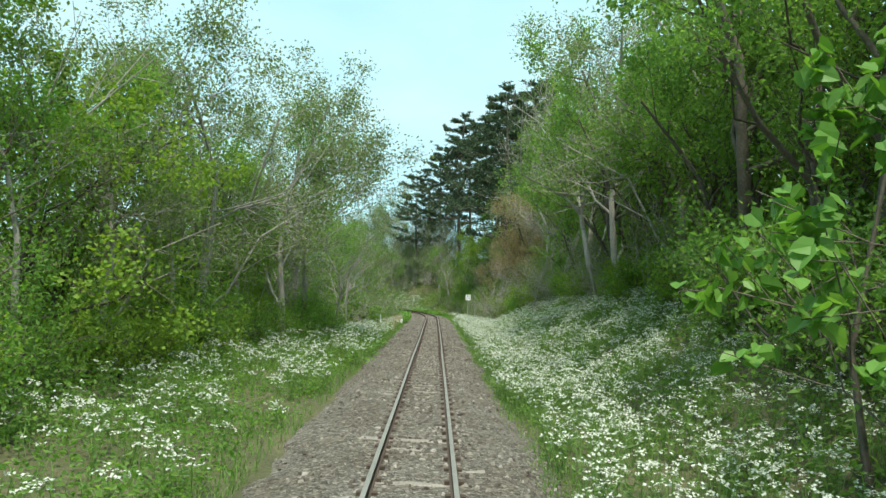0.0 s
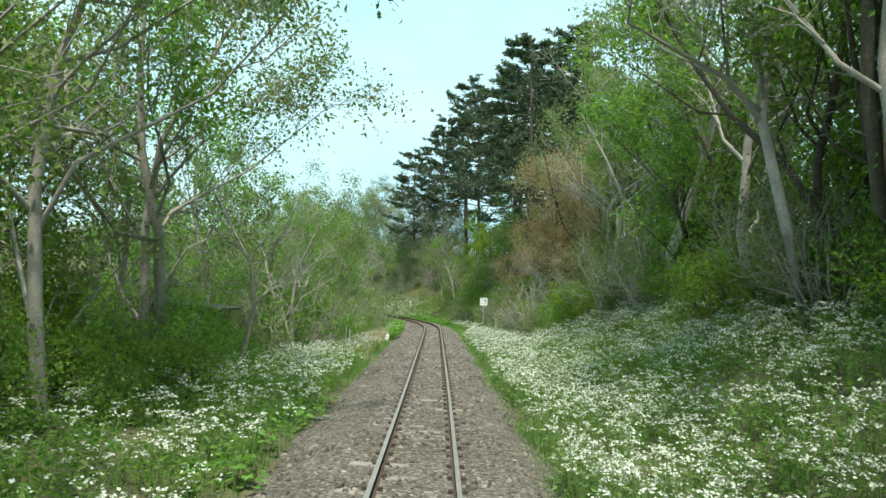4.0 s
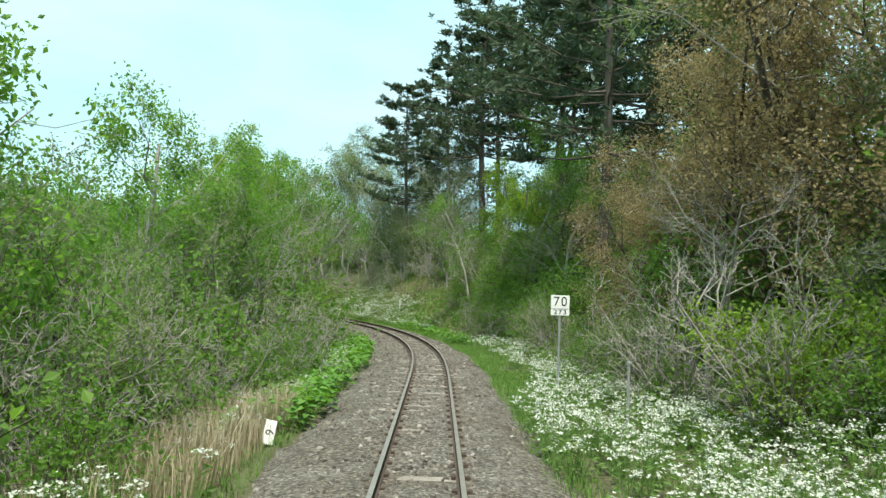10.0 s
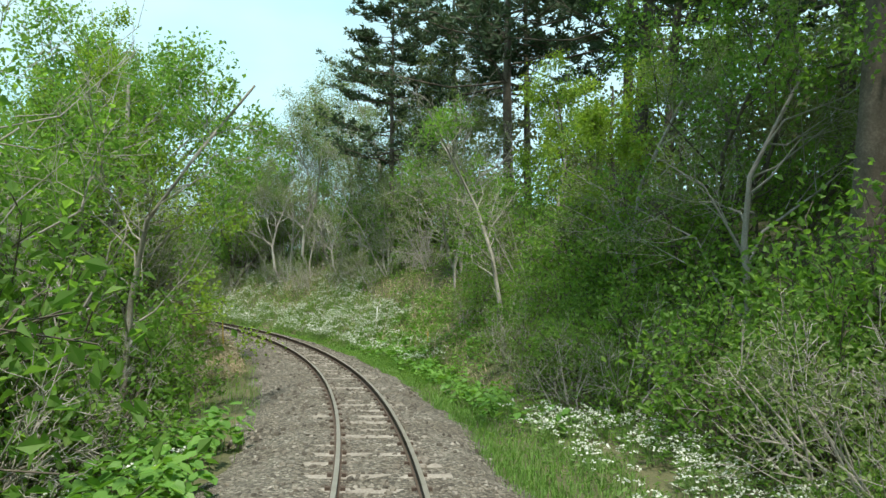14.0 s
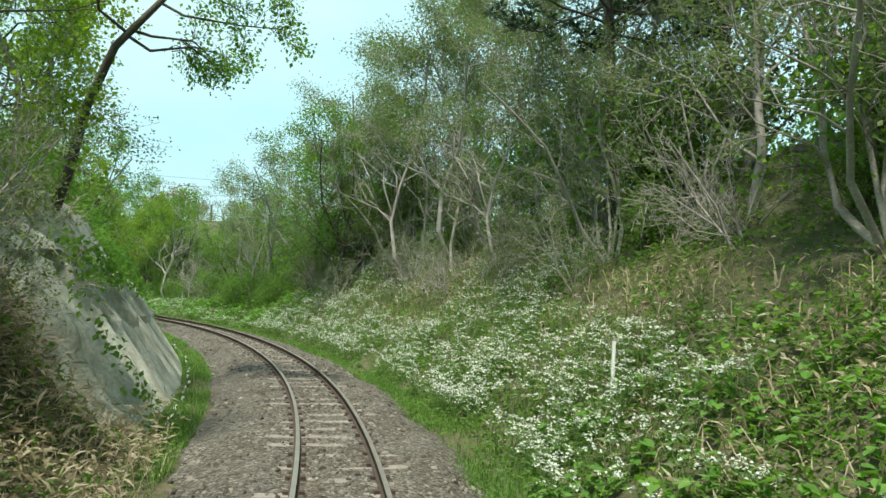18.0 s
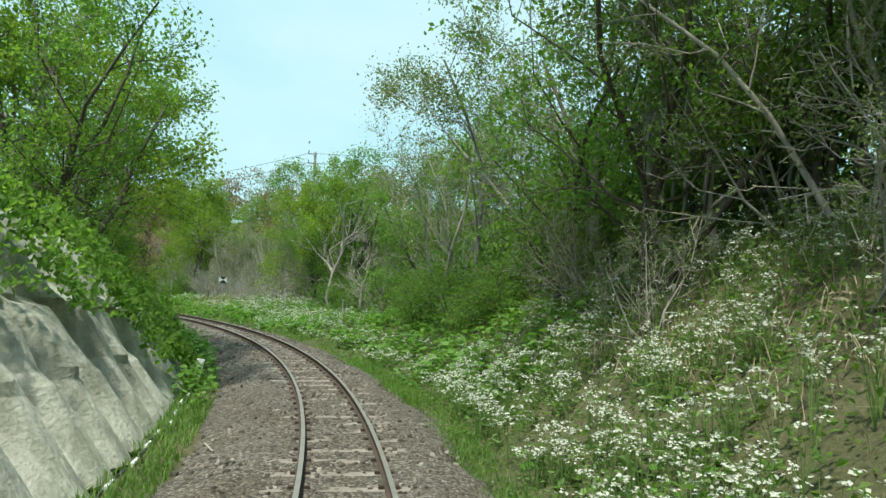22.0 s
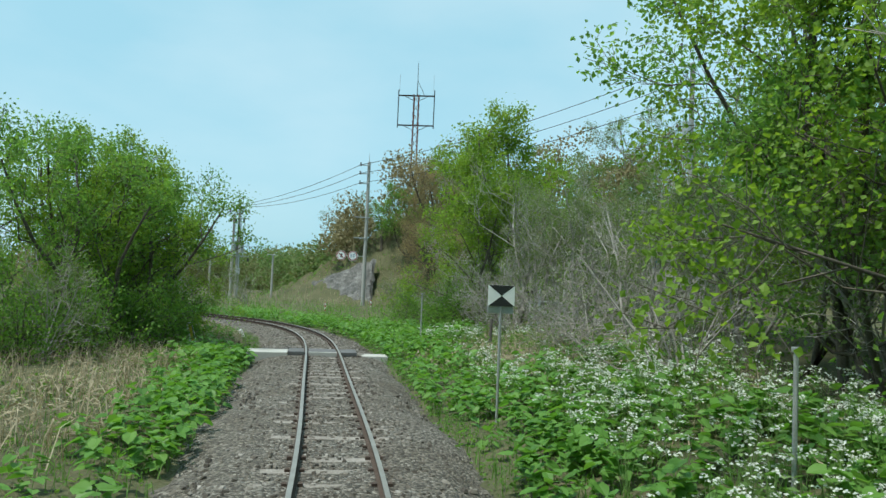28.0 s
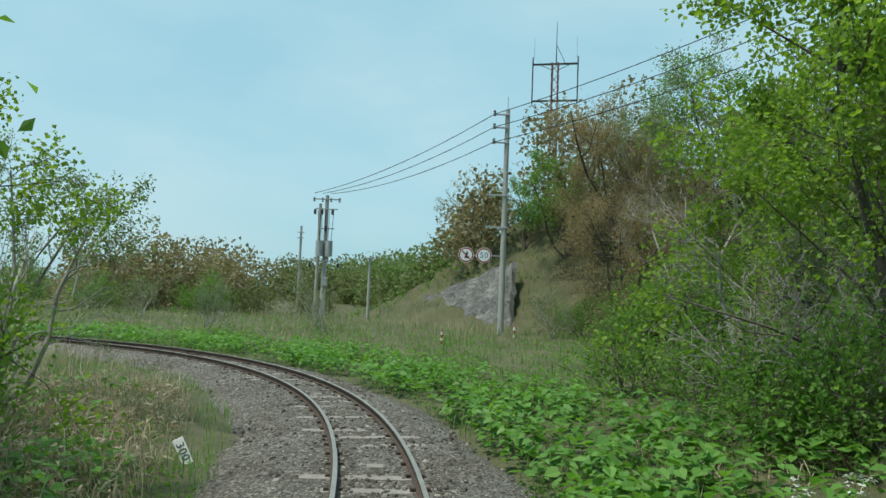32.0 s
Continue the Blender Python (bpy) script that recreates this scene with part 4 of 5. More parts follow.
SPOTS["fresh_b"] = [(148.5, 10.4, 0.93), (158, 9.7, 0.98), (26.2, 10.9, 1.23), (32.3, 11.3, 1.22), (79.4, 12.6, 1.15), (87.1, 12.8, 1.1), (84.2, 11.1, 0.92), (93, 9.7, 1.09), (13, -9.6, 0.84), (22.2, -11.6, 1.06), (32.3, -11.2, 1.06), (38.2, -11.8, 1.05), (-1, -7.2, 0.9), (82.6, -9.7, 1.03), (98.8, -7.5, 0.98), (144.8, -6.5, 0.93), (176.5, 12.1, 1.21), (169.7, 10.4, 1.2), (182.7, -9.7, 0.91), (160.7, -7.9, 0.94), (166.2, -10.4, 0.89), (56.1, 12.7, 1.2), (136.4, 8.9, 0.97), (70.3, -11.6, 1.08), (57.2, -12.7, 1.09), (157.5, -9.9, 0.88), (89.1, -11, 1.1), (170.9, -12, 0.8), (138.5, 6.6, 1.15), (142.5, 6.4, 1.15), (216.4, 28.2, 0.75), (214.6, 27.2, 0.9), (210, 29, 1.1)]
SPOTS["dark_a"] = [(174.3, 9.2, 0.85), (20.9, 10.5, 1.12), (1.3, 11.2, 1.13), (10.4, 11.9, 1.24), (19.5, 12.1, 1.18), (28.8, 12.3, 1.23), (37.1, 12.4, 1.22), (46.3, 13.4, 1.21), (53.9, 13.2, 1.26), (98.8, 13.8, 1.07), (62, 11.6, 1.2), (20, 9.6, 1.3), (35, 10, 1.3)]
SPOTS["dark_b"] = [(171.5, 9, 0.85), (10.4, 9.2, 1.18), (16.1, 9.5, 1.12), (6.5, 10.3, 1.07), (15.6, 11.2, 1.07), (24.2, 11.8, 1.12), (32.3, 11.8, 1.06), (40.6, 12.2, 1.11), (50.7, 11.7, 1.1), (186, -7.6, 0.9), (189.5, -6.6, 0.85), (193, -7.5, 0.77), (197, -8.1, 0.72), (191, -9.4, 1), (14, 9.4, 1.25), (30, 9.8, 1.25), (22, 9.4, 1.2), (38, 9.8, 1.3), (46, 10.2, 1.2)]
SPOTS["bud_a"] = [(151.1, 9.7, 0.88), (161.8, 10.1, 0.84), (90.5, 8.8, 0.84), (95.4, 8.7, 0.79), (45.2, 11.7, 1.32), (52.3, 11.5, 1.37), (57.8, 11.2, 1.26), (64.4, 11.6, 1.41), (70.3, 11.6, 1.3), (24.9, -9.1, 1.06), (29.4, -9.6, 1.11), (20.2, -8.9, 0.9), (58.4, 13.3, 1.26), (65.6, 13.8, 1.3), (141.7, 7.3, 0.97), (33.5, -8.7, 1.11), (40.6, -7.8, 1.22), (44.1, -9.5, 1.1), (16.9, -11.8, 1.23), (59.6, -11.1, 0.98), (118.1, -7.3, 0.72), (124.8, 10.3, 0.92), (131.2, 7.9, 0.87), (113.3, 9.4, 0.87), (189.8, 10.6, 0.62), (196.4, 11.3, 0.67), (186.5, 12.2, 0.61), (137.5, 7.5, 0.88), (120, 9.8, 0.92), (26, 8.8, 1.3), (34, 9.2, 1.35), (42, 9.4, 1.35), (34.3, -6.9, 1.23), (27, -8, 1.19), (54.7, -6.4, 0.8), (116, 11.4, 1.1), (120, 11.2, 1.2), (124, 10.8, 1.2), (128, 10.6, 1.2), (132.5, 10.4, 1.2), (136.5, 10, 1.2), (140.5, 8.2, 1.15), (133, 11, 1.3), (126, 12, 1.3), (209, 26, 1.1), (148.8, 6.8, 1, 0)]
SPOTS["bud_b"] = [(28.8, -10.7, 1.12), (66.8, -9.9, 0.98), (77.8, -7.6, 0.95), (128, 9.4, 0.97), (134.3, 7.9, 0.92), (140.6, 8.3, 0.88), (108.5, 8.4, 0.86), (201.8, -7, 0.72), (193.1, 9.2, 0.88), (116.2, 7.7, 0.82), (87.1, -8, 0.9), (184, 11, 0.7), (188, 11.4, 0.7), (192, 10.6, 0.7), (180.5, 9, 0.61), (176.5, 9.6, 0.66), (145, 7.4, 1.1), (69.2, -9.4, 1)]
SPOTS["bare_a"] = [(81, -6.5, 0.88), (87.6, -6.6, 0.9), (24.9, 9.4, 1.45), (35.9, 9.6, 1.39), (60.8, 10.1, 1.31), (70.3, 7.5, 0.81), (92.5, -6, 0.69), (121.9, 7.1, 0.77), (201.8, 11.3, 0.84), (43.1, -5.9, 0.85), (53.5, 7.6, 1.4), (67.5, 6.6, 0.62), (70, 7, 0.6), (106.8, 7.2, 1.1), (130, 6.7, 1.1), (127.3, 7.8, 1.25), (164.5, 6.4, 0.95), (182.5, 9.4, 0.6), (186, 10.2, 0.62), (179, 10.4, 0.58), (190.5, 9.9, 0.66), (161, 6.8, 0.62, 200), (192.6, 8.6, 0.85, 30), (74, -8.2, 0.6, 40), (81, -8.4, 0.65, 200), (66, -8.4, 0.6, 100), (207.5, 16.5, 0.75, 60), (54, -7.6, 0.75, 20), (46, 8.6, 1.9, 70), (38, 8.9, 1.7, 200)]
SPOTS["bare_b"] = [(69.2, 6.2, 1.19), (65.6, 6.8, 1.19), (160.7, 7.2, 1.28), (114.3, 8, 0.77), (111.9, 8.2, 0.87), (118.1, 8.2, 0.87), (87.1, -5.4, 1), (76.2, -5.3, 0.95), (62, -5.1, 0.87), (125.9, 6.1, 0.87), (70.3, -6.7, 1.19), (121.9, 7.7, 0.77), (73, 5.7, 0.97)]
SPOTS["russet"] = [(73, 9.4, 1.45), (77, 9, 1.3), (81, 9.6, 1.3), (78, 13, 1.6), (71.5, 12, 1.8), (83.5, 12.5, 1.4), (210.6, 21, 1.17), (68, 12.2, 1.6), (75, 8.2, 0.9), (212.6, 27, 1.5), (210.5, 24.5, 1.3)]
SPOTS["bush_f"] = [(183.8, -6.8, 0.92), (185.9, -6.6, 1.02), (74.6, 6.5, 0.64), (77, 5.8, 0.53), (79.8, 6.5, 0.63), (83.4, 6.1, 0.56), (188.7, -5.6, 0.92), (192, -5.5, 0.82), (44.6, -6.8, 0.55), (45.4, -7.5, 0.53), (68.6, 5.8, 0.54), (70.9, 7, 0.86), (66.2, 7.3, 0.76), (155.3, -4.9, 0.88), (43.5, -7.1, 0.5), (45.2, -6.8, 0.5), (166.8, 8.2, 0.99), (41.8, -7.2, 0.77), (79.4, 5.7, 0.73), (73.8, 6.4, 0.96), (91, 5.8, 0.69), (145.8, 5.4, 0.78), (154.3, 6, 0.88), (201.8, 7.6, 0.94), (196.4, 6.3, 0.83), (146, 6, 0.8), (148, 5.6, 0.7), (58, 7.2, 0.8), (60.6, 7.6, 0.8), (63, 7.4, 0.7), (211.8, 20.6, 1), (210.5, 21.8, 1.2), (209, 19.5, 1.2), (208, 22.5, 1.5), (157.5, -4.9, 0.7), (150.6, 7.4, 1.2), (147.2, 7, 1), (143, 7.2, 1.1), (145.4, 8, 1.2), (152.6, 6, 0.9), (36, -6.9, 0.9), (39.2, -6.7, 0.9), (33, -7.1, 0.8), (42, -7.6, 1), (38, -5.7, 0.75), (41.8, -6.3, 0.85), (34.8, -5.6, 0.5), (45.5, -6.9, 0.72), (46.6, -6.6, 0.6), (44.3, -6.7, 0.7), (47.4, -7, 0.6)]
SPOTS["bush_d"] = [(7.8, 6.9, 1.01), (10.9, 7.3, 1.24), (14, 7.7, 1.24), (17.2, 8.3, 1.12), (95.9, 6.3, 0.88), (150, 6.2, 0.98), (156.4, 7.1, 1.08), (162.9, 6.8, 0.89), (94, 5.8, 0.79)]
SPOTS["bush_y"] = [(108.1, -4.7, 0.67), (109.1, -5.2, 0.86), (106.6, -5.5, 0.86), (109.8, -5.2, 0.77), (182.1, -7.6, 0.91), (190.9, -6.5, 0.82), (197.5, -7.9, 1.04), (168.6, -9.5, 0.8), (176.5, -10.5, 0.91), (219.3, 13.7, 1.07), (222.6, 9.4, 0.97), (212.2, 18.9, 0.8), (52.5, -7.2, 1), (57, -7.4, 1)]
SPOTS["birch"] = [(110.5, -6.9, 0.96), (15.6, -8.5, 1.01), (132.2, 9.6, 0.87), (179.9, -9.7, 0.71), (151.1, 8.9, 0.78), (126.9, 7.3, 0.87), (98.4, 5.8, 0.95), (92.3, -5.5, 1), (101, 9, 0.95)]
SPOTS["pine_a"] = [(112.5, 13.4, 1.05), (103.7, 14.6, 1.15), (96, 17, 1.15), (110.5, 20, 1.2), (88.4, 9.8, 1.1)]
SPOTS["pine_b"] = [(100.8, 13.7, 1.05), (102.8, 22, 1.3), (91, 15.9, 1.15), (118, 19, 1.2), (120.5, 15, 1), (118, 8.8, 0.9, 60)]
SPOTS["bush_m"] = [(57.5, 7.9, 1), (59.6, 8.4, 1.1), (62.5, 8.2, 0.9), (50, 9.6, 0.9), (55, 9.8, 1), (9, 8.6, 0.9), (13, 8.8, 0.9), (66, 7.6, 0.7), (24, 8.8, 0.8), (33, 9, 0.9), (41, 8.8, 0.9), (47, 9.2, 0.8), (65, 7, 1.1), (66.6, 8, 1), (18, 8.6, 0.9)]
SPOTS["grey"] = [(150, 5.9, 1.15, 30), (152.2, 7.2, 1, 140), (147.2, 8.4, 1.1, 250)]


def row(kind, s0, s1, step, lat, jitter, scale):
    """Adds a loose row of one kind along the track."""
    for s in np.arange(s0, s1, step):
        SPOTS[kind].append((s + R.normal() * step * .25, lat + R.normal() * jitter, scale * R.uniform(.8, 1.2)))


row("bush_f", 2.6, 53.9, 3.9, 10.5, 0.5, 0.78)
row("bush_y", 20.9, 70.3, 3.5, 8.9, 0.5, 1.05)
row("bush_f", 23.5, 70.3, 3.9, 9.7, 0.4, 0.83)
row("bush_f", 86.1, 102.8, 2.6, 6.9, 0.5, 1.03)
row("bush_y", 70.3, 102.8, 2.8, 5.7, 0.4, 0.75)
row("bush_f", 70.3, 100.8, 3.2, 8.8, 0.5, 1.5)
row("bush_d", -2, 65.6, 5.6, 12.2, 0.4, 1.67)
row("bush_f", 51.7, 70.3, 3.5, 10.3, 0.4, 0.98)
row("bush_f", -3, 34.7, 3.6, -8.2, 0.5, 0.95)
row("bush_m", 8, 38, 3.6, -8.1, 0.4, 0.8)
row("bush_f", 20, 57, 3.1, 9.4, 0.5, 0.95)
row("bush_f", 4, 20, 2.9, 7.4, 0.4, 0.6)
row("bush_y", 38.2, 56.1, 4.3, -9.5, 0.4, 1.21)
row("bush_m", -2, 58.4, 5.6, -10.8, 0.6, 1.2)
row("bush_f", 62, 98.8, 4.5, -5.9, 0.6, 0.97)
row("bare_b", 62, 100.8, 3.7, -5.6, 0.6, 0.92)
row("bush_y", 60.8, 104.7, 3.5, -7.2, 0.7, 1.21)
row("bush_f", 53.9, 104.7, 3.9, -8.9, 0.7, 1.85)
row("bush_y", 116.2, 149, 3.2, 6.3, 0.5, 0.73)
row("bush_f", 101.8, 149, 4.6, 8.2, 0.6, 0.7)
row("bush_y", 102.8, 146.9, 3.7, 9, 0.6, 1.26)
row("bush_f", 102.8, 146.9, 4.3, 10.4, 0.6, 1.55)
row("bush_f", 129, 147.9, 3.7, -6.4, 0.4, 0.78)
row("bush_f", 158, 168.6, 2.8, -6.6, 0.5, 0.8)
row("bush_f", 176.5, 206.2, 3.7, -7.7, 0.5, 0.82)
row("bush_f", 138.5, 168.6, 3.5, 8.3, 0.6, 1.0)
row("bush_y", 168.6, 201.8, 3.5, 10.5, 0.8, 1.27)
row("bud_b", 166.2, 201.8, 3.9, 13, 0.8, 0.68)
row("bare_b", 176, 200, 3.2, 8.2, 0.7, 1.0)
row("bush_f", 194, 201.8, 3, 7.9, 0.5, 1.04)
row("bush_y", 227, 246.9, 4.3, 14.8, 3, 0.97)
row("bush_f", 227.9, 248.8, 4.3, 23.4, 4, 1.3)
row("bush_d", 198, 208, 3.2, 19.8, 1.2, 1.37)
row("bush_f", 197.5, 210.5, 3.5, 24.6, 1.2, 1.8)
row("fresh_b", 199.7, 212, 4.9, 28.3, 1.5, 0.95)
row("bud_b", 201.8, 221.5, 5.4, 31.6, 1.5, 0.96)
for kind, spots in SPOTS.items():
    plant(TREES[kind], spots, R)

# a young tree with large soft leaves close beside the line
rl = np.random.default_rng(51)
pc = grow(rl, 4.2, .045, [(9, .25, .98, 58, .42, .05, .5), (4, .3, 1, 45, .5, 0, .6)], 1, .12)
sap = thing("sapling", [("trunk", branch_mesh("trunk", pc, BARK_DARK))], "young tree with large soft pale green heart-shaped leaves", "tree")
tw_ = pc[-1][0]
idx = np.repeat(np.arange(len(tw_)), 9)
lv, l4, l3 = heart_leaves(rl, tw_[idx, 5] * .55 + tw_[idx, 2] * .45 + rl.normal(size=(len(idx), 3)) * .09, rl.normal(size=(len(idx), 3)) * [1, 1, .3] - UP * .7, rl.uniform(.13, .24, len(idx)), .55)
lo = new("crown", np_mesh("crown", lv, [(l4, 0), (l3, 0)], [LEAF_BROAD]))
lo.parent = sap
plant(sap, [(7.3, 4.8, 1.1, 20), (8.9, 5.6, 1.25, 140)], R)

# a tree leaning out over the cutting from the top of the slope
rq = np.random.default_rng(52)
pc = grow(rq, 8.5, .17, [(8, .62, .99, 62, .36, .02, .5), (6, .25, 1, 42, .5, -.03, .55), (6, .3, 1, 40, .5, -.05, .6)], 1, .02)
leaner = thing("leaning_tree", [("trunk", branch_mesh("trunk", pc, BARK_DARK)), ("crown", crown_mesh(rq, "crown", pc, LEAF_FRESH, 18, .12, .16))], "grey-barked tree leaning out over the cutting", "tree")
foot, over = Vector(along(120, -6.6, 3.9)), Vector(along(117.6, -3.6, 10))
leaner.matrix_basis = Matrix.Translation(foot) @ (over - foot).to_track_quat("Z", "Y").to_matrix().to_4x4()

# ---- far woods ----
def far_wood(seed, spots, mat, label, name="distant_trees", leaf=.25, n=1200):
    """A belt of distant trees: rounded uneven crowns of leaf clumps. spots: x, y, foot z, height, spread."""
    rng = np.random.default_rng(seed)
    vs, fs, b = [], [], 0
    for x, y, z, h, w in spots:
        lobes = 11
        lc = rng.normal(size=(lobes, 3)) * np.array([w * .21, w * .21, h * .17]) + np.array([x, y, z + h * .45])
        lc[:3, 2] = z + h * .18
        lr = rng.uniform(.14, .27, lobes) * (h + w) * .5
        k = rng.integers(0, lobes, n)
        u = unit(rng.normal(size=(n, 3)))
        c = lc[k] + u * (lr[k] * rng.uniform(.35, 1.08, n) ** .6)[:, None] * np.array([1.15, 1.15, .9])
        v, f = leaf_quads(rng, c, rng.normal(size=(n, 3)), leaf * h / 8 * rng.uniform(.6, 1.4, n), .8, .3)
        vs.append(v); fs.append(f + b); b += len(v)
        st = np.array([[[x, y, z - .5], [x, y, z + h * .6]]])
        v, f = tubes(st, np.array([[.18, .1]]), 5)
        vs.append(v); fs.append(f + b); b += len(v)
    return tagged(new(name, np_mesh(name, np.concatenate(vs), [(np.concatenate(fs), 0)], [mat])), label, "woodland", kind="stuff")


def belt(seed, s0, s1, l0, l1, n, h0, h1, z=None):
    rng = np.random.default_rng(seed)
    s, lat, h = rng.uniform(s0, s1, n), rng.uniform(l0, l1, n), rng.uniform(h0, h1, n)
    p = along(s, lat)
    zz = ground_z(s, lat) if z is None else np.full(n, z)
    return [(a[0], a[1], q, k, k * rng.uniform(.7, 1.1)) for a, q, k in zip(p, zz, h)]


def arc(seed, cx, cy, rows):
    """Trees seen across open ground: bearing from, to (degrees left of +y), distance, count, height."""
    rng = np.random.default_rng(seed)
    out = []
    for b0, b1, dist, n, h in rows:
        for b in np.radians(rng.uniform(b0, b1, n)):
            r, k = dist * rng.uniform(.92, 1.1), h * rng.uniform(.75, 1.15)
            out.append((cx - math.sin(b) * r, cy + math.cos(b) * r, .3, k, k * rng.uniform(.9, 1.4)))
    return out


far_wood(31, belt(41, -5, 73, -34, -16, 30, 4, 6.5), LEAF_FRESH, "distant green woodland beyond the verge")
far_wood(32, belt(42, 6, 92, 13, 28, 34, 6, 9), LEAF_OLIVE, "green woodland on the hillside above the line")
far_wood(33, belt(43, 123, 179, 12, 30, 34, 4, 7), LEAF_FRESH, "green woodland on the hill above the cutting")
far_wood(36, belt(46, 73, 108, -26, -11, 22, 6, 9), LEAF_FRESH, "green woodland below the embankment")
far_wood(34, arc(44, -62, 158, [(81, 92, 73, 12, 7.2), (66, 80, 123, 10, 7.7)]), LEAF_BROWN, "brownish budding trees across the open ground", n=1400, leaf=.36)
far_wood(35, arc(45, -62, 158, [(74, 96, 88, 16, 5), (60, 80, 111, 26, 8.8), (54, 68, 140, 16, 9.9), (80, 106, 129, 14, 6.6), (62, 84, 70, 14, 2.9), (80, 96, 68, 10, 3.1)]), LEAF_OLIVE, "olive green scrub and trees on the far side", n=1000, leaf=.40)
far_wood(37, belt(47, 197, 220, 24, 40, 26, 6, 9), LEAF_BROWN, "brownish-green woodland on the hill above the road", n=1500, leaf=.30)
rh = np.random.default_rng(50)
hill = []
for u in np.linspace(0, 1, 26):
    x, y, h = -122 - 69 * u ** 1.3, 189 + 1 * u + rh.normal() * 1.6, (10.3 - 4.6 * u ** .8) * rh.uniform(.8, 1.12)
    hill.append((x, y, .3, h, h * rh.uniform(1.0, 1.5)))
far_wood(40, hill[::2], LEAF_OLIVE, "olive green scrub on the hillside beyond the road", n=1500, leaf=.34)
far_wood(41, hill[1::2], LEAF_BUD, "pale green scrub on the hillside beyond the road", n=1500, leaf=.34)
far_wood(42, belt(51, 89, 123, 15, 30, 24, 6, 10), LEAF_OLIVE, "olive green woodland behind the pines", n=1200)
far_wood(38, belt(48, 168, 207, 17, 34, 26, 4, 6), LEAF_OLIVE, "olive green woodland behind the lineside trees", n=900)
far_wood(39, belt(49, 108, 146, -30, -12, 26, 6, 9), LEAF_FRESH, "green woodland above the left slope", n=800)

# ---- sprayed slope beside the cutting ----
ws, wu = np.arange(112.8, 147, .045), np.linspace(0, 1, 26)
WS, WU = np.meshgrid(ws, wu, indexing="ij")
rw = np.random.default_rng(9)
fold = WS / 1.15 + .12 * np.sin(WU * 4 + WS * .4) + .37 * (WU > .52)
ridge = (fold + .10 * np.sin(WS * 1.3)) % 1 * 2 - 1
pleat = .5 + .5 * np.cos(math.pi * np.abs(ridge) ** 1.4)          # rounded folds of mortar
fall = .35 + .65 * np.clip((WU - .04) * 6, 0, 1)
top = np.interp(ws, [112.8, 113.6, 115, 119, 128, 136.4, 143, 147], [4.4, 5.5, 5.7, 5.5, 4.7, 4.1, 3.2, 1.0])[:, None]
LEAN = .74
wlat = -3.15 - WU * top * LEAN - .6 * (1 - pleat) * fall - 1.3 * np.clip((113.8 - WS) / 1.2, 0, 1) ** 2 + .10 * np.sin(WS * .7) * WU
wlat += .12 * np.sin(WS * 2.2 + WU * 9) * (WU > .3) - .35 * np.clip(WU - .93, 0, 1) * 8 - .28 * np.clip((WU - .52 - .05 * np.sin(WS * .5)) * 14, 0, 1)
wz = -.45 + WU * (top + .45) + rw.normal(size=WS.shape) * .008
wall_v = along(WS, wlat, wz).reshape(-1, 3)
wi = np.arange(WS.size).reshape(WS.shape)
wf = np.stack([wi[:-1, :-1], wi[1:, :-1], wi[1:, 1:], wi[:-1, 1:]], -1).reshape(-1, 4)
slope = new("wall_slope", np_mesh("wall_slope", wall_v, [(wf, 0)], [SHOTCRETE]))
md = slope.modifiers.new("thick", "SOLIDIFY")
md.thickness, md.offset = 0.12, -1
tagged(slope, "grey pleated sprayed-mortar retaining slope with ivy growing over", "retaining wall", kind="structure")

# hem along its foot: a tube net pegged down in short lengths
hem_s = np.arange(113, 147.9, .55)
hem = tagged(new("netting_hem"), "black and white net tube pegged along the foot of the slope", "slope netting")
hem.matrix_world = Matrix.Translation(along(128, -3.0, -.35))
hm = None
for i, s in enumerate(hem_s):
    p = [along(s + d, -3.02 + .04 * math.sin(s * 2), -.33 + .03 * math.sin(s * 1.3)) for d in (0, .4)]
    bm = rod(bmesh.new(), p[0], p[1], .035, .03, 7)
    ob = part("net_tube", bm, PAINT_WHITE if i % 2 else DARK_IRON, hem)
    ob.matrix_parent_inverse = hem.matrix_world.inverted()

# ivy on the slope
ri = np.random.default_rng(17)
vs, fs, b = [], [], 0
for c0, c1, u0, u1, n in [(112.8, 113.7, 0, 1, 350), (113, 116, 0.8, 1.04, 500), (115, 121, 0.44, 0.6, 800), (121, 128, 0.42, 0.62, 600), (126, 134, 0.5, 0.8, 1000), (132, 138, 0.55, 1, 1300), (137, 142, 0.5, 1, 1600), (141, 147, 0.25, 1, 2600), (144.5, 147, 0.1, 0.5, 350), (116, 147, 0.93, 1.05, 1500)]:
    s, u = ri.uniform(c0, c1, n), ri.uniform(u0, u1, n)
    keep = np.sin(s * 1.9 + u * 5) + ri.normal(size=n) * .6 > -.2
    s, u = s[keep], u[keep]
    tp = np.interp(s, [112.8, 113.6, 115, 119, 128, 136.4, 143, 147], [4.4, 5.5, 5.7, 5.5, 4.7, 4.1, 3.2, 1.0])
    c = along(s, -3.05 - u * tp * LEAN + ri.uniform(0, .35, len(s)), -.45 + u * (tp + .45) + ri.uniform(0, .25, len(s)))
    v, f = leaf_quads(ri, c, ri.normal(size=(len(s), 3)) - UP * .5, ri.uniform(.09, .19, len(s)), .7, .4)
    vs.append(v); fs.append(f + b); b += len(v)
tagged(new("slope_ivy", np_mesh("slope_ivy", np.concatenate(vs), [(np.concatenate(fs), 0)], [LEAF_FRESH])), "green ivy trailing over the grey slope", "ivy", kind="stuff")

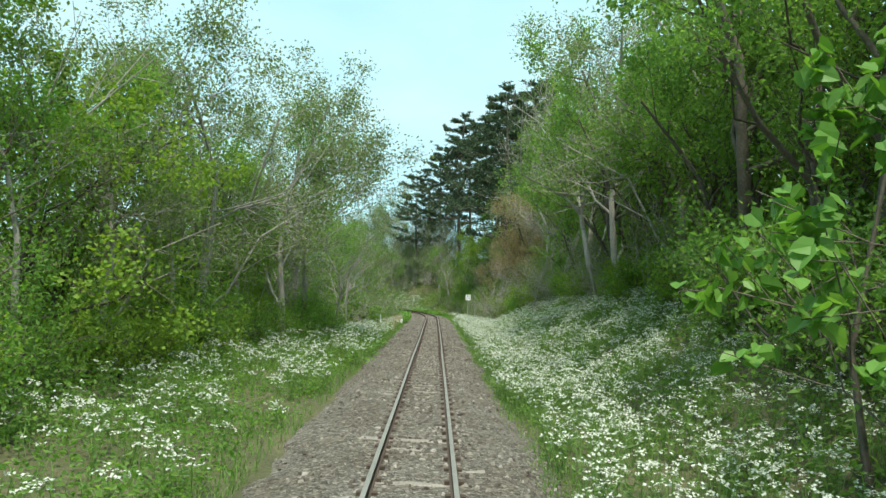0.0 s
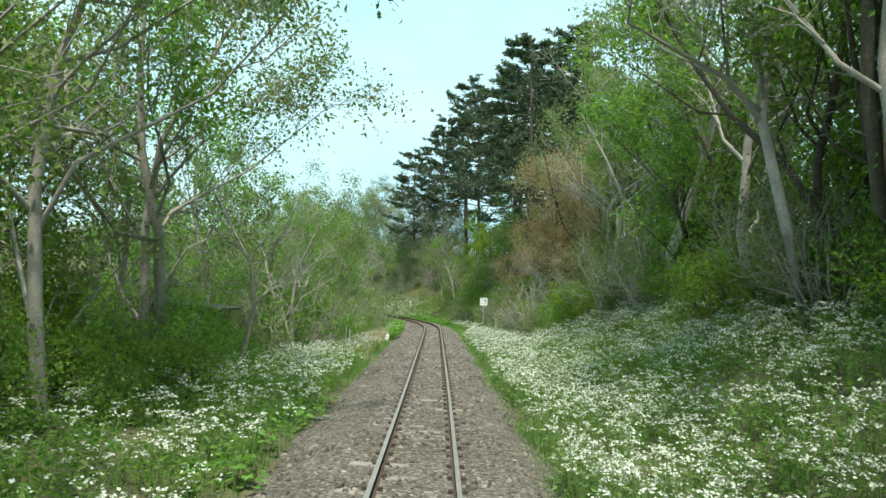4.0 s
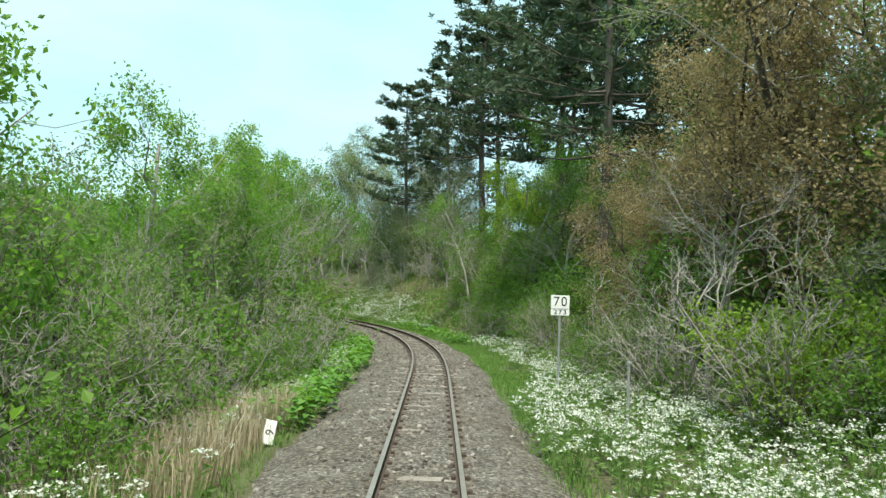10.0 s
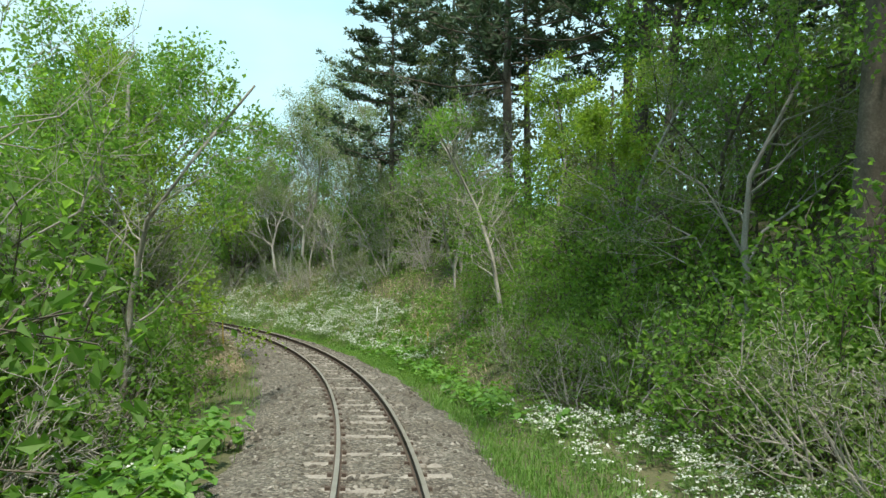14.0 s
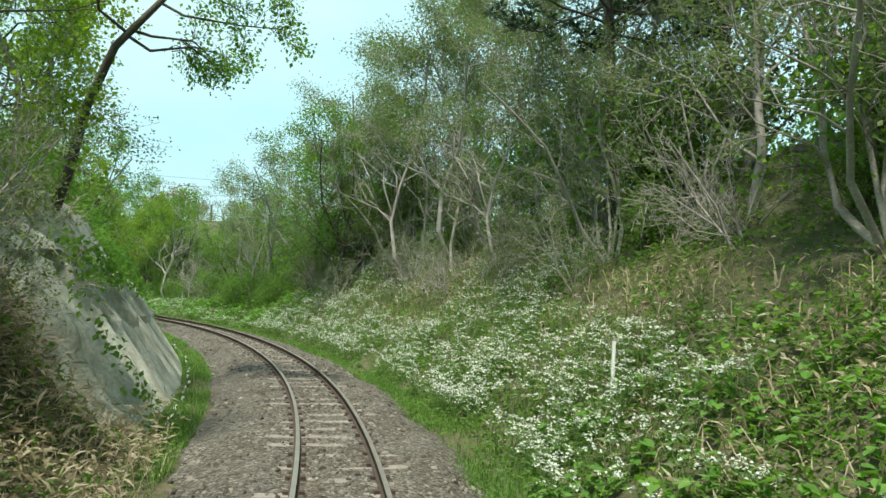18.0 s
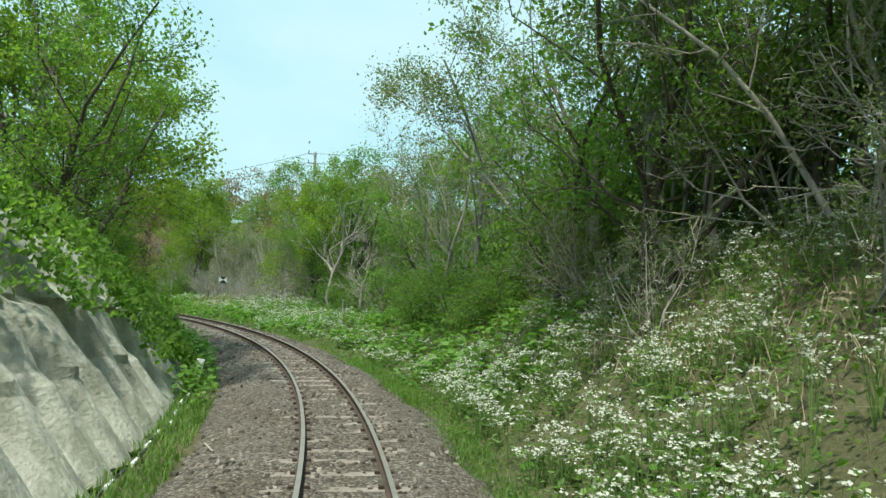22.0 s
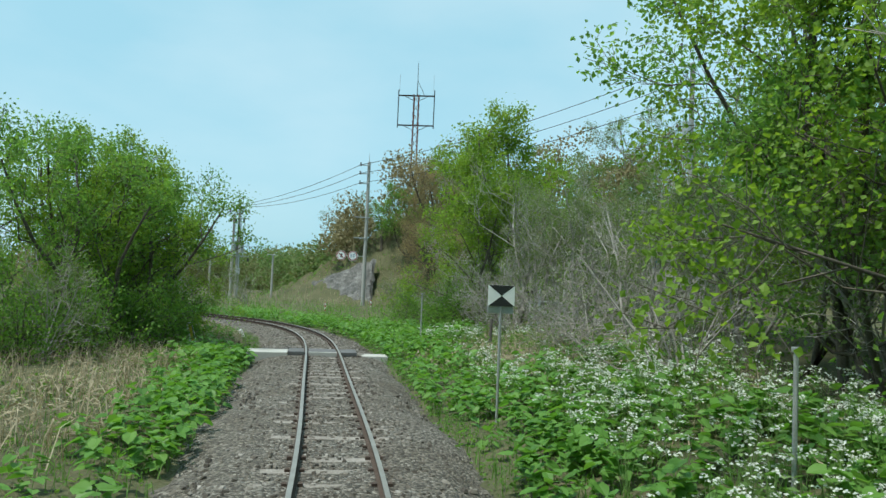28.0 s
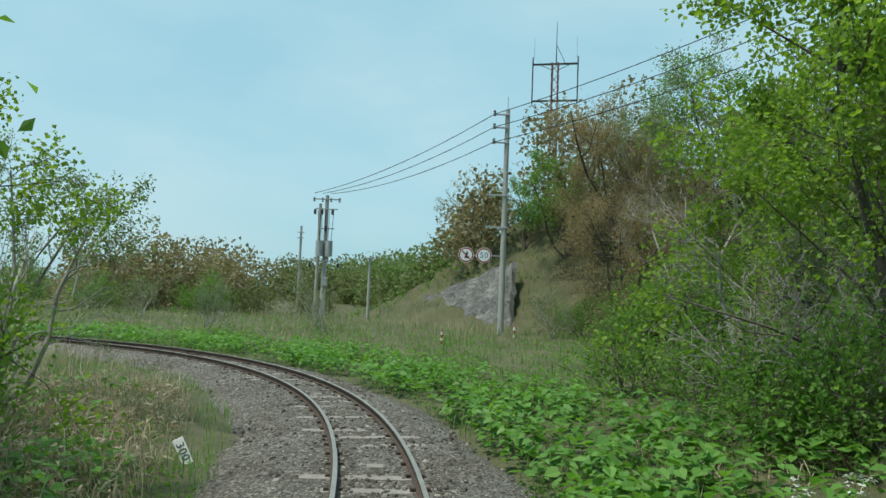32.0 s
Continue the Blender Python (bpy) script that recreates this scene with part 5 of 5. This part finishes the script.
# ---- hut ----
hut = root_at("hut", 48.2, -9.2, float(ground_z(48.2, -9.2)) + .4, "small dark timber hut with a low sloping roof among bushes", "hut")
for sx, sy, at in ((2.6, .08, (0, -1.2, .8)), (2.6, .08, (0, 1.2, .8)), (.08, 2.4, (-1.3, 0, .8)), (.08, 2.4, (1.3, 0, .8))):
    part("wall_panel", slab(bmesh.new(), sx, sy, 2.5, at, .01), TIMBER_DARK, hut)
part("roof", slab(bmesh.new(), 3.3, 3.1, .09, (0, 0, 2.12), .015, (0, 5, 0)), DARK_IRON, hut, "dark sheet metal lean-to roof")

# ---- signs ----
def post_sign(name, s, lat, foot, top, label, r=.03):
    rt = root_at(name, s, lat, foot, label, "sign")
    part("post", rod(bmesh.new(), (0, .03, -.3), (0, .03, top - foot), r), GALV, rt, "grey steel post")
    return rt


sp = post_sign("speed_sign", 71.2, 3.45, -.4, 2.1, "white speed limit board reading 70 over 273 on a grey post")
bd = part("board", slab(bmesh.new(), .50, .02, .54, (0, 0, 2.6), .004), PAINT_WHITE, sp)
part("divider", slab(bmesh.new(), .49, .004, .012, (0, -.012, 2.505)), PAINT_BLACK, bd)
for i, ch in enumerate("70"):
    text_part("digit", ch, .36, PAINT_BLACK, bd, pose((i - .5) * .205, -.013, 2.69, 90, 0, 0), "bold black digit", .95)
for i, ch in enumerate("273"):
    text_part("digit", ch, .17, PAINT_BLACK, bd, pose((i - 1) * .125, -.013, 2.415, 90, 0, 0), "small black digit", 1.25)

bw = post_sign("marker_board", 175.1, 3.22, .1, 2.1, "black and white hourglass marker board on a grey post", .028)
bb = part("board", slab(bmesh.new(), .54, .02, .42, (0, 0, 2.2), .004), PAINT_WHITE, bw)
for pts in (((-.268, .208), (.268, .208), (0, 0)), ((-.268, -.208), (.268, -.208), (0, 0))):
    bm = bmesh.new()
    fr = [bm.verts.new((x, -.0125, 2.2 + z)) for x, z in pts]
    bk = [bm.verts.new((x, -.009, 2.2 + z)) for x, z in pts]
    for q in (fr, bk[::-1]):
        bm.faces.new(q)
    for i in range(3):
        bm.faces.new((fr[i], bk[i], bk[(i + 1) % 3], fr[(i + 1) % 3]))
    bmesh.ops.recalc_face_normals(bm, faces=bm.faces)
    part("black_triangle", bm, PAINT_BLACK, bb)
part("back_plate", slab(bmesh.new(), .54, .012, .16, (-.01, .02, 1.93), .003), GALV, bw, "dull grey plate below the board")

# ---- stakes and small posts ----
def stake(s, lat, foot, height, label, mat=PAINT_WHITE, r=.03, lean=0, name="trackside_stake", cap=True):
    rt = root_at(name, s, lat, foot, label, "post")
    part("shaft", rod(bmesh.new(), (0, 0, -.3), (lean, 0, height), r, r * .92, 8), mat, rt)
    if cap:
        part("cap", slab(bmesh.new(), r * 2.6, r * 2.6, .06, (lean, 0, height), .01), GALV, rt)
    return rt


stake(186.3, 5.84, .6, .75, "stubby weathered wooden stake in the weeds", TIMBER_DARK, .06, .03, cap=False)
stake(65.6, 3.85, -.38, 1.6, "slim weathered grey stake in the flowers", GALV)
stake(168.6, 4.95, .15, 1.75, "slim grey steel stake among the weeds", GALV)
stake(190.1, 4, -.1, 2.2, "slim grey steel stake beside the crossing", GALV)
stake(158, 4.2, 0, 1.6, "slim grey stake among white flowers", GALV)
stake(59, -4.55, -.6, 1.2, "slim pale stake leaning in the verge", GALV, lean=.06)
stake(56, -3.95, -.6, 1.3, "slim white stake beside dry reeds", PAINT_WHITE)
stake(103.6, -3.2, -.35, 1.5, "thin yellow bamboo stake leaning by the bank", PAINT_YELLOW, .022, -.14, cap=False)
stake(102.8, 4.39, .1, .8, "short orange-tipped bamboo stake on the bank", PAINT_YELLOW, .02, .03, cap=False)
stake(101.3, 4.19, .1, .75, "short bleached wooden stake on the bank", STRAW, .02, .03, cap=False)
stake(113.3, 5.54, 1.2, 1.0, "short weathered stake standing on the bank", STRAW, .03, .02, cap=False)
stake(110.3, 4.58, .8, .9, "short weathered white stake in the flowers", PAINT_WHITE, .035, .02, cap=False)


def plate_marker(s, lat, z, h, w, body, label, tilt=0, bar=False):
    rt = root_at("distance_marker", s, lat, z, label, "marker")
    rt.matrix_world = rt.matrix_world @ pose(0, 0, 0, -12, tilt, 0)
    bp = part("plate", slab(bmesh.new(), w, .03, h, (0, 0, h / 2), .012), PAINT_WHITE, rt)
    if bar:
        part("mark", slab(bmesh.new(), w * .45, .006, h * .12, (0, -.018, h * .72)), PAINT_BLACK, bp)
    else:
        for i, ch in enumerate(body):
            text_part("digit", ch, w * 1.05, PAINT_BLACK, bp, pose(0, -.018, h * .5, 90, 90, 0) @ pose((i - (len(body) - 1) / 2) * w * .62, 0, 0), "black digit")


plate_marker(197.2, -2.82, -.38, .44, .17, "300", "small white marker plate reading 300, leaning beside the ballast", -28)
plate_marker(145.4, -2.95, -.4, .62, .20, "", "white marker plate leaning in the grass by the slope", 10, True)
plate_marker(64.6, -2.75, -.35, .42, .20, "6", "small white marker plate reading 6, half hidden by weeds", 8)

# ---- level crossing ----
xs = 187.4
deck = tagged(new("crossing_deck"), "low dark crossing deck panels laid between and beside the rails", "level crossing")
deck.matrix_world = pose(*along(xs, 0, -.02), 0, 0, heading(xs))
for x0, x1 in ((-.48, .48), (-1.18, -.63), (.63, 1.18)):
    part("deck_panel", slab(bmesh.new(), x1 - x0, 1.25, .13, ((x0 + x1) / 2, 0, -.055), .015), DECK_MAT, deck)
part("edge_beam", slab(bmesh.new(), .98, .10, .16, (0, -.70, -.07), .01), CONCRETE, deck, "pale concrete edge beam")
path_l = tagged(new("crossing_path"), "pale concrete footpath slab leading to the track", "path", kind="structure")
path_l.matrix_world = pose(*along(xs, -2.3, -.07), 0, 0, heading(xs))
part("path_slab", slab(bmesh.new(), 2.2, 1.2, .42, (0, 0, -.19), .02), CONCRETE, path_l)
path_r = tagged(new("crossing_path"), "pale gravelled concrete footpath leading from the track", "path", kind="structure")
path_r.matrix_world = pose(*along(xs + .4, 1.8, -.18), 0, 0, heading(xs))
part("path_slab", slab(bmesh.new(), 1.1, .9, .3, (0, 0, -.15), .02), CONCRETE, path_r)
yp = root_at("warning_post", 189.0, -4.7, .0, "short leaning white board with a yellow stripe beside the path", "post")
part("board", slab(bmesh.new(), .22, .03, .75, (0, 0, .38), .006, (0, -14, 0)), PAINT_WHITE, yp)
part("stripe", slab(bmesh.new(), .10, .012, .66, (.0, -.022, .40), .003, (0, -14, 0)), PAINT_YELLOW, yp, "yellow stripe")
part("dark_band", slab(bmesh.new(), .03, .012, .60, (.07, -.023, .42), .002, (0, -14, 0)), PAINT_BLACK, yp)
bp = root_at("short_post", 187.0, -2.85, -.25, "short rusty brown steel post before the path", "post")
part("shaft", slab(bmesh.new(), .08, .08, .55, (0, 0, .25), .01), RUST, bp)

# ---- wire mesh gate ----
gate = tagged(new("mesh_gate"), "grey steel mesh gate between two tall posts in the weeds", "gate")
gate.matrix_world = pose(-60.5, 166.1, 0.57, 0, 0, 47)
for x in (-.88, -.5, .42, .92):
    tall = abs(x) < .8
    part("post", rod(bmesh.new(), (x, 0 if not tall else -.12, -.6), (x, 0 if not tall else -.12, 1.95 if tall else 1.45), .05 if tall else .03), GALV, gate)
for z in (.15, .62, 1.45):
    part("rail", rod(bmesh.new(), (-.88, 0, z), (.92, 0, z), .022, None, 8), GALV, gate)
bm = bmesh.new()
for i in range(31):
    rod(bm, (-.87 + i * .059, 0, .12), (-.87 + i * .059, 0, 1.42), .0042, None, 4)
for i in range(25):
    rod(bm, (-.88, 0, .15 + i * .052), (.92, 0, .15 + i * .052), .0042, None, 4)
part("mesh_panel", bm, GALV, gate, "fine grey wire mesh")

# ---- utility poles ----
def utility_pole(x, y, foot, top, r, label, arms=(), group="utility poles"):
    rt = tagged(new("utility_pole"), label, "utility pole", group)
    rt.matrix_world = pose(x, y, foot, 0, 0, 67) @ Matrix.Scale(1.1, 4)
    part("shaft", rod(bmesh.new(), (0, 0, -.5), (0, 0, top - foot), r, r * .72, 12), POLE_CONCRETE, rt)
    for z, x0, x1 in arms:
        part("crossarm", slab(bmesh.new(), x1 - x0, .09, .08, ((x0 + x1) / 2, -.12, z - foot), .01), GALV, rt)
    return rt


def insulators(rt, spots):
    for x, z in spots:
        bm = bmesh.new()
        for k in range(3):
            rod(bm, (x, -.12, z + k * .11), (x, -.12, z + k * .11 + .07), .09, .05, 10)
        part("insulator", bm, DARK_IRON, rt, "dark ribbed insulator")


pole_a = utility_pole(-98.1, 177.9, 0.02, 12.2, .17, "tall concrete utility pole with insulators and side arms", [(11.9, -.75, .1), (11.2, -.75, .1), (10.4, -.75, .1), (7.6, -1.0, .25), (5.9, -1.0, .2)])
insulators(pole_a, [(-.7, 11.8), (-.7, 11.1), (-.7, 10.3)])
part("lightning_rod", rod(bmesh.new(), (0, 0, 11.9), (0, 0, 12.9), .03, .015, 6), GALV, pole_a)
pole_b = utility_pole(-117.0, 172.5, -0.58, 9.0, .18, "concrete utility pole carrying a transformer and many fittings", [(8.7, -1.0, 1.0), (8.0, -.8, .8), (4.3, -1.1, 1.1), (6.6, -.5, .6)])
part("second_shaft", rod(bmesh.new(), (-.55, .3, -.5), (-.5, .3, 9.0), .15, .11, 12), POLE_CONCRETE, pole_b)
for z, x in ((5.2, -.35), (5.2, .3)):
    part("transformer", rod(bmesh.new(), (x, -.3, z), (x, -.3, z + 1.1), .27, .27, 14), GALV, pole_b, "grey cylindrical transformer")
insulators(pole_b, [(-.9, 9.1), (-.3, 9.1), (.3, 9.1), (.9, 9.1)])
for x0, z0 in ((-.8, 8.35), (-.3, 8.35), (.45, 8.35), (-1.0, 4.55), (1.0, 4.55), (0, 7.2)):
    part("bracket", slab(bmesh.new(), .16, .22, .34, (x0, -.16, z0), .02), DARK_IRON, pole_b, "dark fuse holder")
part("control_box", slab(bmesh.new(), .42, .3, .62, (.1, -.28, 3.4), .02), GALV, pole_b, "grey steel control box")
part("conduit", rod(bmesh.new(), (.16, -.12, .2), (.16, -.12, 5.0), .05, None, 8), GALV, pole_b)
for i in range(5):
    part("drop_cable", rod(bmesh.new(), (-.6 + i * .28, -.15, 8.6), (-.4 + i * .2, -.2, 6.3 - i * .2), .02, None, 5), DARK_IRON, pole_b)
utility_pole(-111.5, 174.4, -0.49, 4.5, .12, "short concrete pole with a flat crossbar on top", [(4.45, -.55, .3)])
utility_pole(-133.3, 174.4, -0.54, 8.0, .14, "concrete utility pole with a crossarm, beyond the bend", [(4.9, -.9, .9), (7.4, -.3, .3), (6.9, -.3, .3)])
px = utility_pole(-69.2, 185.5, 1.36, 15.9, .19, "tall concrete utility pole with insulators behind the trees", [(15.6, -.9, .1), (14.6, -.9, .1), (13.6, -.9, .1), (11.6, -.7, .7)])
insulators(px, [(-.8, 15.3), (-.8, 14.3), (-.8, 13.3)])
part("transformer", rod(bmesh.new(), (-.4, -.2, 10.1), (-.4, -.2, 11.0), .25, .25, 14), GALV, px, "grey cylindrical transformer")
utility_pole(-133.6, 193.1, 0.98, 8.0, .12, "concrete pole rising from the far scrub", [])


def wire(p, q, sag, r=.022):
    cu = bpy.data.curves.new("overhead_wire", "CURVE")
    cu.dimensions, cu.bevel_depth, cu.bevel_resolution = "3D", r, 1
    s = cu.splines.new("POLY")
    s.points.add(14)
    for i in range(15):
        u = i / 14
        v = Vector(p).lerp(Vector(q), u)
        s.points[i].co = (v.x, v.y, v.z - sag * 4 * u * (1 - u), 1)
    ob0 = bpy.data.objects.new("w", cu)
    me = bpy.data.meshes.new_from_object(ob0)
    bpy.data.objects.remove(ob0)
    me.materials.clear()
    me.materials.append(DARK_IRON)
    tagged(new("overhead_wire", me), "thin dark overhead power line strung between poles", "cable", "overhead wires")


tip = lambda rt, x, z: rt.matrix_world @ Vector((x, -.12, z))
bpy.context.view_layer.update()
for za, zb, zc, xb in ((12.1, 9.3, 15.6, -.9), (11.4, 9.3, 14.6, -.3), (10.6, 9.3, 13.6, .3)):
    a = tip(pole_a, -.7, za - .2)
    wire(a, tip(pole_b, xb, zb + .4), .55)
    wire(a, tip(px, -.8, zc - 1.3), .7)
    wire(tip(px, -.8, zc - 1.3), (-18, 214, zc + 4), 1.0)

# ---- round road signs on the pole ----
for i, (dx, kind) in enumerate(((-.47, "ban"), (.47, "50"))):
    rs_ = tagged(new("road_sign"), "round red-rimmed sign reading 50 held beside the utility pole" if kind == "50" else "round red-rimmed prohibition sign held beside the utility pole", "road sign", "round road signs")
    rs_.matrix_world = pose(-98.7, 176.4, 4.84, 0, 0, 65) @ Matrix.Scale(1.1, 4) @ pose(dx, 0, 0)
    part("rim", rod(bmesh.new(), (0, .0, 0), (0, .02, 0), .41, .41, 32), PAINT_WHITE, rs_)
    part("red_ring", rod(bmesh.new(), (0, -.004, 0), (0, .012, 0), .385, .385, 32), PAINT_RED, rs_, "red ring")
    fc = part("face", rod(bmesh.new(), (0, -.008, 0), (0, .01, 0), .315, .315, 32), PAINT_WHITE, rs_, "white face")
    if kind == "50":
        for k, ch in enumerate("50"):
            text_part("digit", ch, .42, PAINT_BLUE, fc, pose((k - .5) * .235, -.010, 0, 90, 0, 0), "blue digit")
    else:
        part("slash", slab(bmesh.new(), .58, .004, .06, (0, -.014, 0), 0, (0, 45, 0)), PAINT_RED, fc, "red slash")
        part("pictogram", slab(bmesh.new(), .10, .004, .34, (.02, -.011, 0), .0, (0, 18, 0)), PAINT_BLACK, fc)
        part("pictogram", slab(bmesh.new(), .14, .004, .08, (.10, -.011, -.12), .0, (0, -20, 0)), PAINT_BLACK, fc)
br = tagged(new("sign_bracket"), "grey steel bracket and thin striped mast holding the round signs", "bracket")
br.matrix_world = pose(-98.7, 176.4, 4.84, 0, 0, 65) @ Matrix.Scale(1.1, 4)
part("arm", slab(bmesh.new(), 2.6, .05, .06, (.4, .05, 0), .008), GALV, br)
part("mast", rod(bmesh.new(), (1.55, .05, -4.6), (1.55, .05, .3), .06, None, 8), GALV, br)

# ---- delineators and oddments by the far road ----
def delineator(x, y, z, h, label):
    rt = tagged(new("delineator_post"), label, "delineator", "road delineators")
    rt.matrix_world = pose(x, y, z, 0, 0, 68)
    for i in range(5):
        part("band", rod(bmesh.new(), (0, 0, h * i / 5), (0, 0, h * (i + 1) / 5), .06 + .001 * (i % 2), None, 10), PAINT_RED if i % 2 else PAINT_WHITE, rt)
    part("cap", rod(bmesh.new(), (0, 0, h), (0, 0, h + .06), .07, .05, 10), PAINT_RED, rt)


delineator(-93.9, 172.3, -0.10, .8, "red and white striped delineator post by the road")
delineator(-96.0, 177.6, -0.10, 1.0, "red and white striped delineator post beside dry bushes")
ty = tagged(new("culvert_pipe"), "short black plastic culvert pipe lying in the weeds", "pipe")
ty.matrix_world = pose(-101.9, 171.0, 0.04, 0, 90, 67)
part("pipe_wall", rod(bmesh.new(), (0, 0, -.6), (0, 0, .6), .2, None, 18), DARK_IRON, ty)
for i in range(5):
    part("rib", rod(bmesh.new(), (0, 0, -.5 + i * .25), (0, 0, -.42 + i * .25), .215, None, 18), DARK_IRON, ty)

# ---- antenna tower ----
tw = tagged(new("antenna_tower"), "slim red-oxide lattice tower with two antenna frames and a top whip", "tower")
tw.matrix_world = pose(-144.1, 210.7, 4.31, 0, 0, 53) @ Matrix.Scale(1.11, 4)
H0 = 27.4
for x, y in ((-.32, -.32), (.32, -.32), (.32, .32), (-.32, .32)):
    part("leg", rod(bmesh.new(), (x * 1.6, y * 1.6, 0), (x, y, H0), .09, .07, 6), TOWER_RED, tw)
bm = bmesh.new()
for i in range(20):
    z0, z1, w = i * H0 / 20, (i + 1) * H0 / 20, .45
    for a, b_ in (((-w, -w), (w, -w)), ((w, -w), (w, w)), ((w, w), (-w, w)), ((-w, w), (-w, -w))):
        rod(bm, (*a, z0), (*b_, z1), .035, None, 4)
part("bracing", bm, TOWER_RED, tw)
for z in (H0 - .1, H0 - 4.7):
    for y in (-.2, .2):
        part("crossarm", rod(bmesh.new(), (-2.75, y, z), (2.75, y, z), .07, None, 6), DARK_IRON, tw)
    for sx in (-1, 1):
        part("strut", rod(bmesh.new(), (sx * 1.9, 0, z - .05), (sx * .4, 0, z - .75), .04, None, 5), DARK_IRON, tw)
for sx in (-1, 1):
    part("antenna_bar", rod(bmesh.new(), (sx * 2.75, 0, H0 - 5.1), (sx * 2.75, 0, H0 + .8), .08, None, 8), DARK_IRON, tw)
    part("thin_whip", rod(bmesh.new(), (sx * 2.6, 0, H0 + .6), (sx * 2.6, 0, H0 + 3.2), .025, None, 5), GALV, tw)
part("top_whip", rod(bmesh.new(), (.1, 0, H0), (.1, 0, H0 + 5.2), .07, .03, 8), DARK_IRON, tw)
part("whip_stay", rod(bmesh.new(), (.15, 0, H0 + 2.2), (1.2, 0, H0), .04, None, 5), DARK_IRON, tw)

# ---- white-roofed house above the bank ----
house = tagged(new("house"), "pale house with a white metal roof behind the trees", "house")
house.matrix_world = pose(-63.6, 177.7, 2.04, 0, 0, 22)
part("wall", slab(bmesh.new(), 3, 3, 3.4, (0, 0, 1.7), .02), CONCRETE, house, "pale rendered walls")
part("roof", slab(bmesh.new(), 3.6, 3.6, .2, (0, 0, 3.55), .03, (4, 0, 0)), PAINT_WHITE, house, "white sheet roof")
for x in (-.75, .75):
    part("window", slab(bmesh.new(), .8, .08, .9, (x, -1.52, 2.2), .01), PAINT_BLUE, house, "dark glazed window")

# ---- bare rock cut ----
rk = np.random.default_rng(19)
U, V = np.meshgrid(np.linspace(0, 1, 46), np.linspace(0, 1, 24), indexing="ij")
p00, p10, p11, p01 = np.array([-112.1, 175.5, -1.16]), np.array([-99.5, 179.3, -0.64]), np.array([-103.2, 181.5, 4.90]), np.array([-114.1, 176.9, 0.95])
rp = ((1 - U) * (1 - V))[..., None] * p00 + (U * (1 - V))[..., None] * p10 + (U * V)[..., None] * p11 + ((1 - U) * V)[..., None] * p01
rp += (rk.normal(size=U.shape) * .06 + .16 * np.sin(U * 31 - V * 9) * np.sin(V * 7 + U * 4))[..., None] * np.array([-.3, -.6, .5])
ri_ = np.arange(U.size).reshape(U.shape)
rf = np.stack([ri_[:-1, :-1], ri_[1:, :-1], ri_[1:, 1:], ri_[:-1, 1:]], -1).reshape(-1, 4)
rock = new("rock_cut", np_mesh("rock_cut", rp.reshape(-1, 3), [(rf, 0)], [ROCK]))
rock.modifiers.new("thick", "SOLIDIFY").thickness = 0.4
tagged(rock, "bare grey weathered rock face below the wooded hill", "rock face", kind="structure")

# ---- fallen twigs by the track ----
def fallen_branch(seed, s, lat, z, length, label):
    rng = np.random.default_rng(seed)
    pc = grow(rng, length, .022, [(5, .2, .95, 40, .45, 0, .6), (3, .3, 1, 40, .5, 0, .6)], wobble=.09)
    rt = thing("fallen_branch", [("twigs", branch_mesh("twigs", pc, TWIG_GREY, .004))], label, "branch")
    x, y, _ = along(s, lat)
    rt.matrix_world = pose(x, y, z, 84, 0, heading(s) + rng.uniform(0, 180))


fallen_branch(61, 136.4, -1.95, -.2, 1.3, "fallen bare grey branch lying on the ballast edge")
fallen_branch(62, 124.3, -2.3, -.25, 1.0, "small fallen bare twig beside the rails")
fallen_branch(63, 165.1, 2.2, -.25, .9, "small fallen twig on the ballast shoulder")

# ---- sleepers, last ----
bm = slab(bmesh.new(), 2.1, .22, .16, (0, 0, 0), .012)
sleeper_me = bpy.data.meshes.new("sleeper")
bm.to_mesh(sleeper_me)
bm.free()
sleeper_me.materials.append(SLEEPER_MAT)
rp_ = np.random.default_rng(23)
for i in range(300):
    s = 3.0 + i * .71 + rp_.normal() * .015
    ob = new("sleeper", sleeper_me)
    ob.parent = track
    ob.matrix_world = pose(*along(s, rp_.normal() * .02, (-.2435 if s < 70 else -.236) + rp_.normal() * .006), rp_.normal() * .6, rp_.normal() * .4, heading(s) + rp_.normal() * .6)
clip_me = bpy.data.meshes.new("rail_fastening")
bm = bmesh.new()
for sx in (-1, 1):
    for e in (-1, 1):
        slab(bm, .07, .09, .05, (sx * .566 + e * .10, 0, 0))
bm.to_mesh(clip_me)
bm.free()
clip_me.materials.append(RUST)
for i in range(300):
    s = 3.0 + i * .71
    ob = new("rail_fastening", clip_me)
    ob.parent = track
    ob.matrix_world = pose(*along(s, 0, -.135), 0, 0, heading(s))
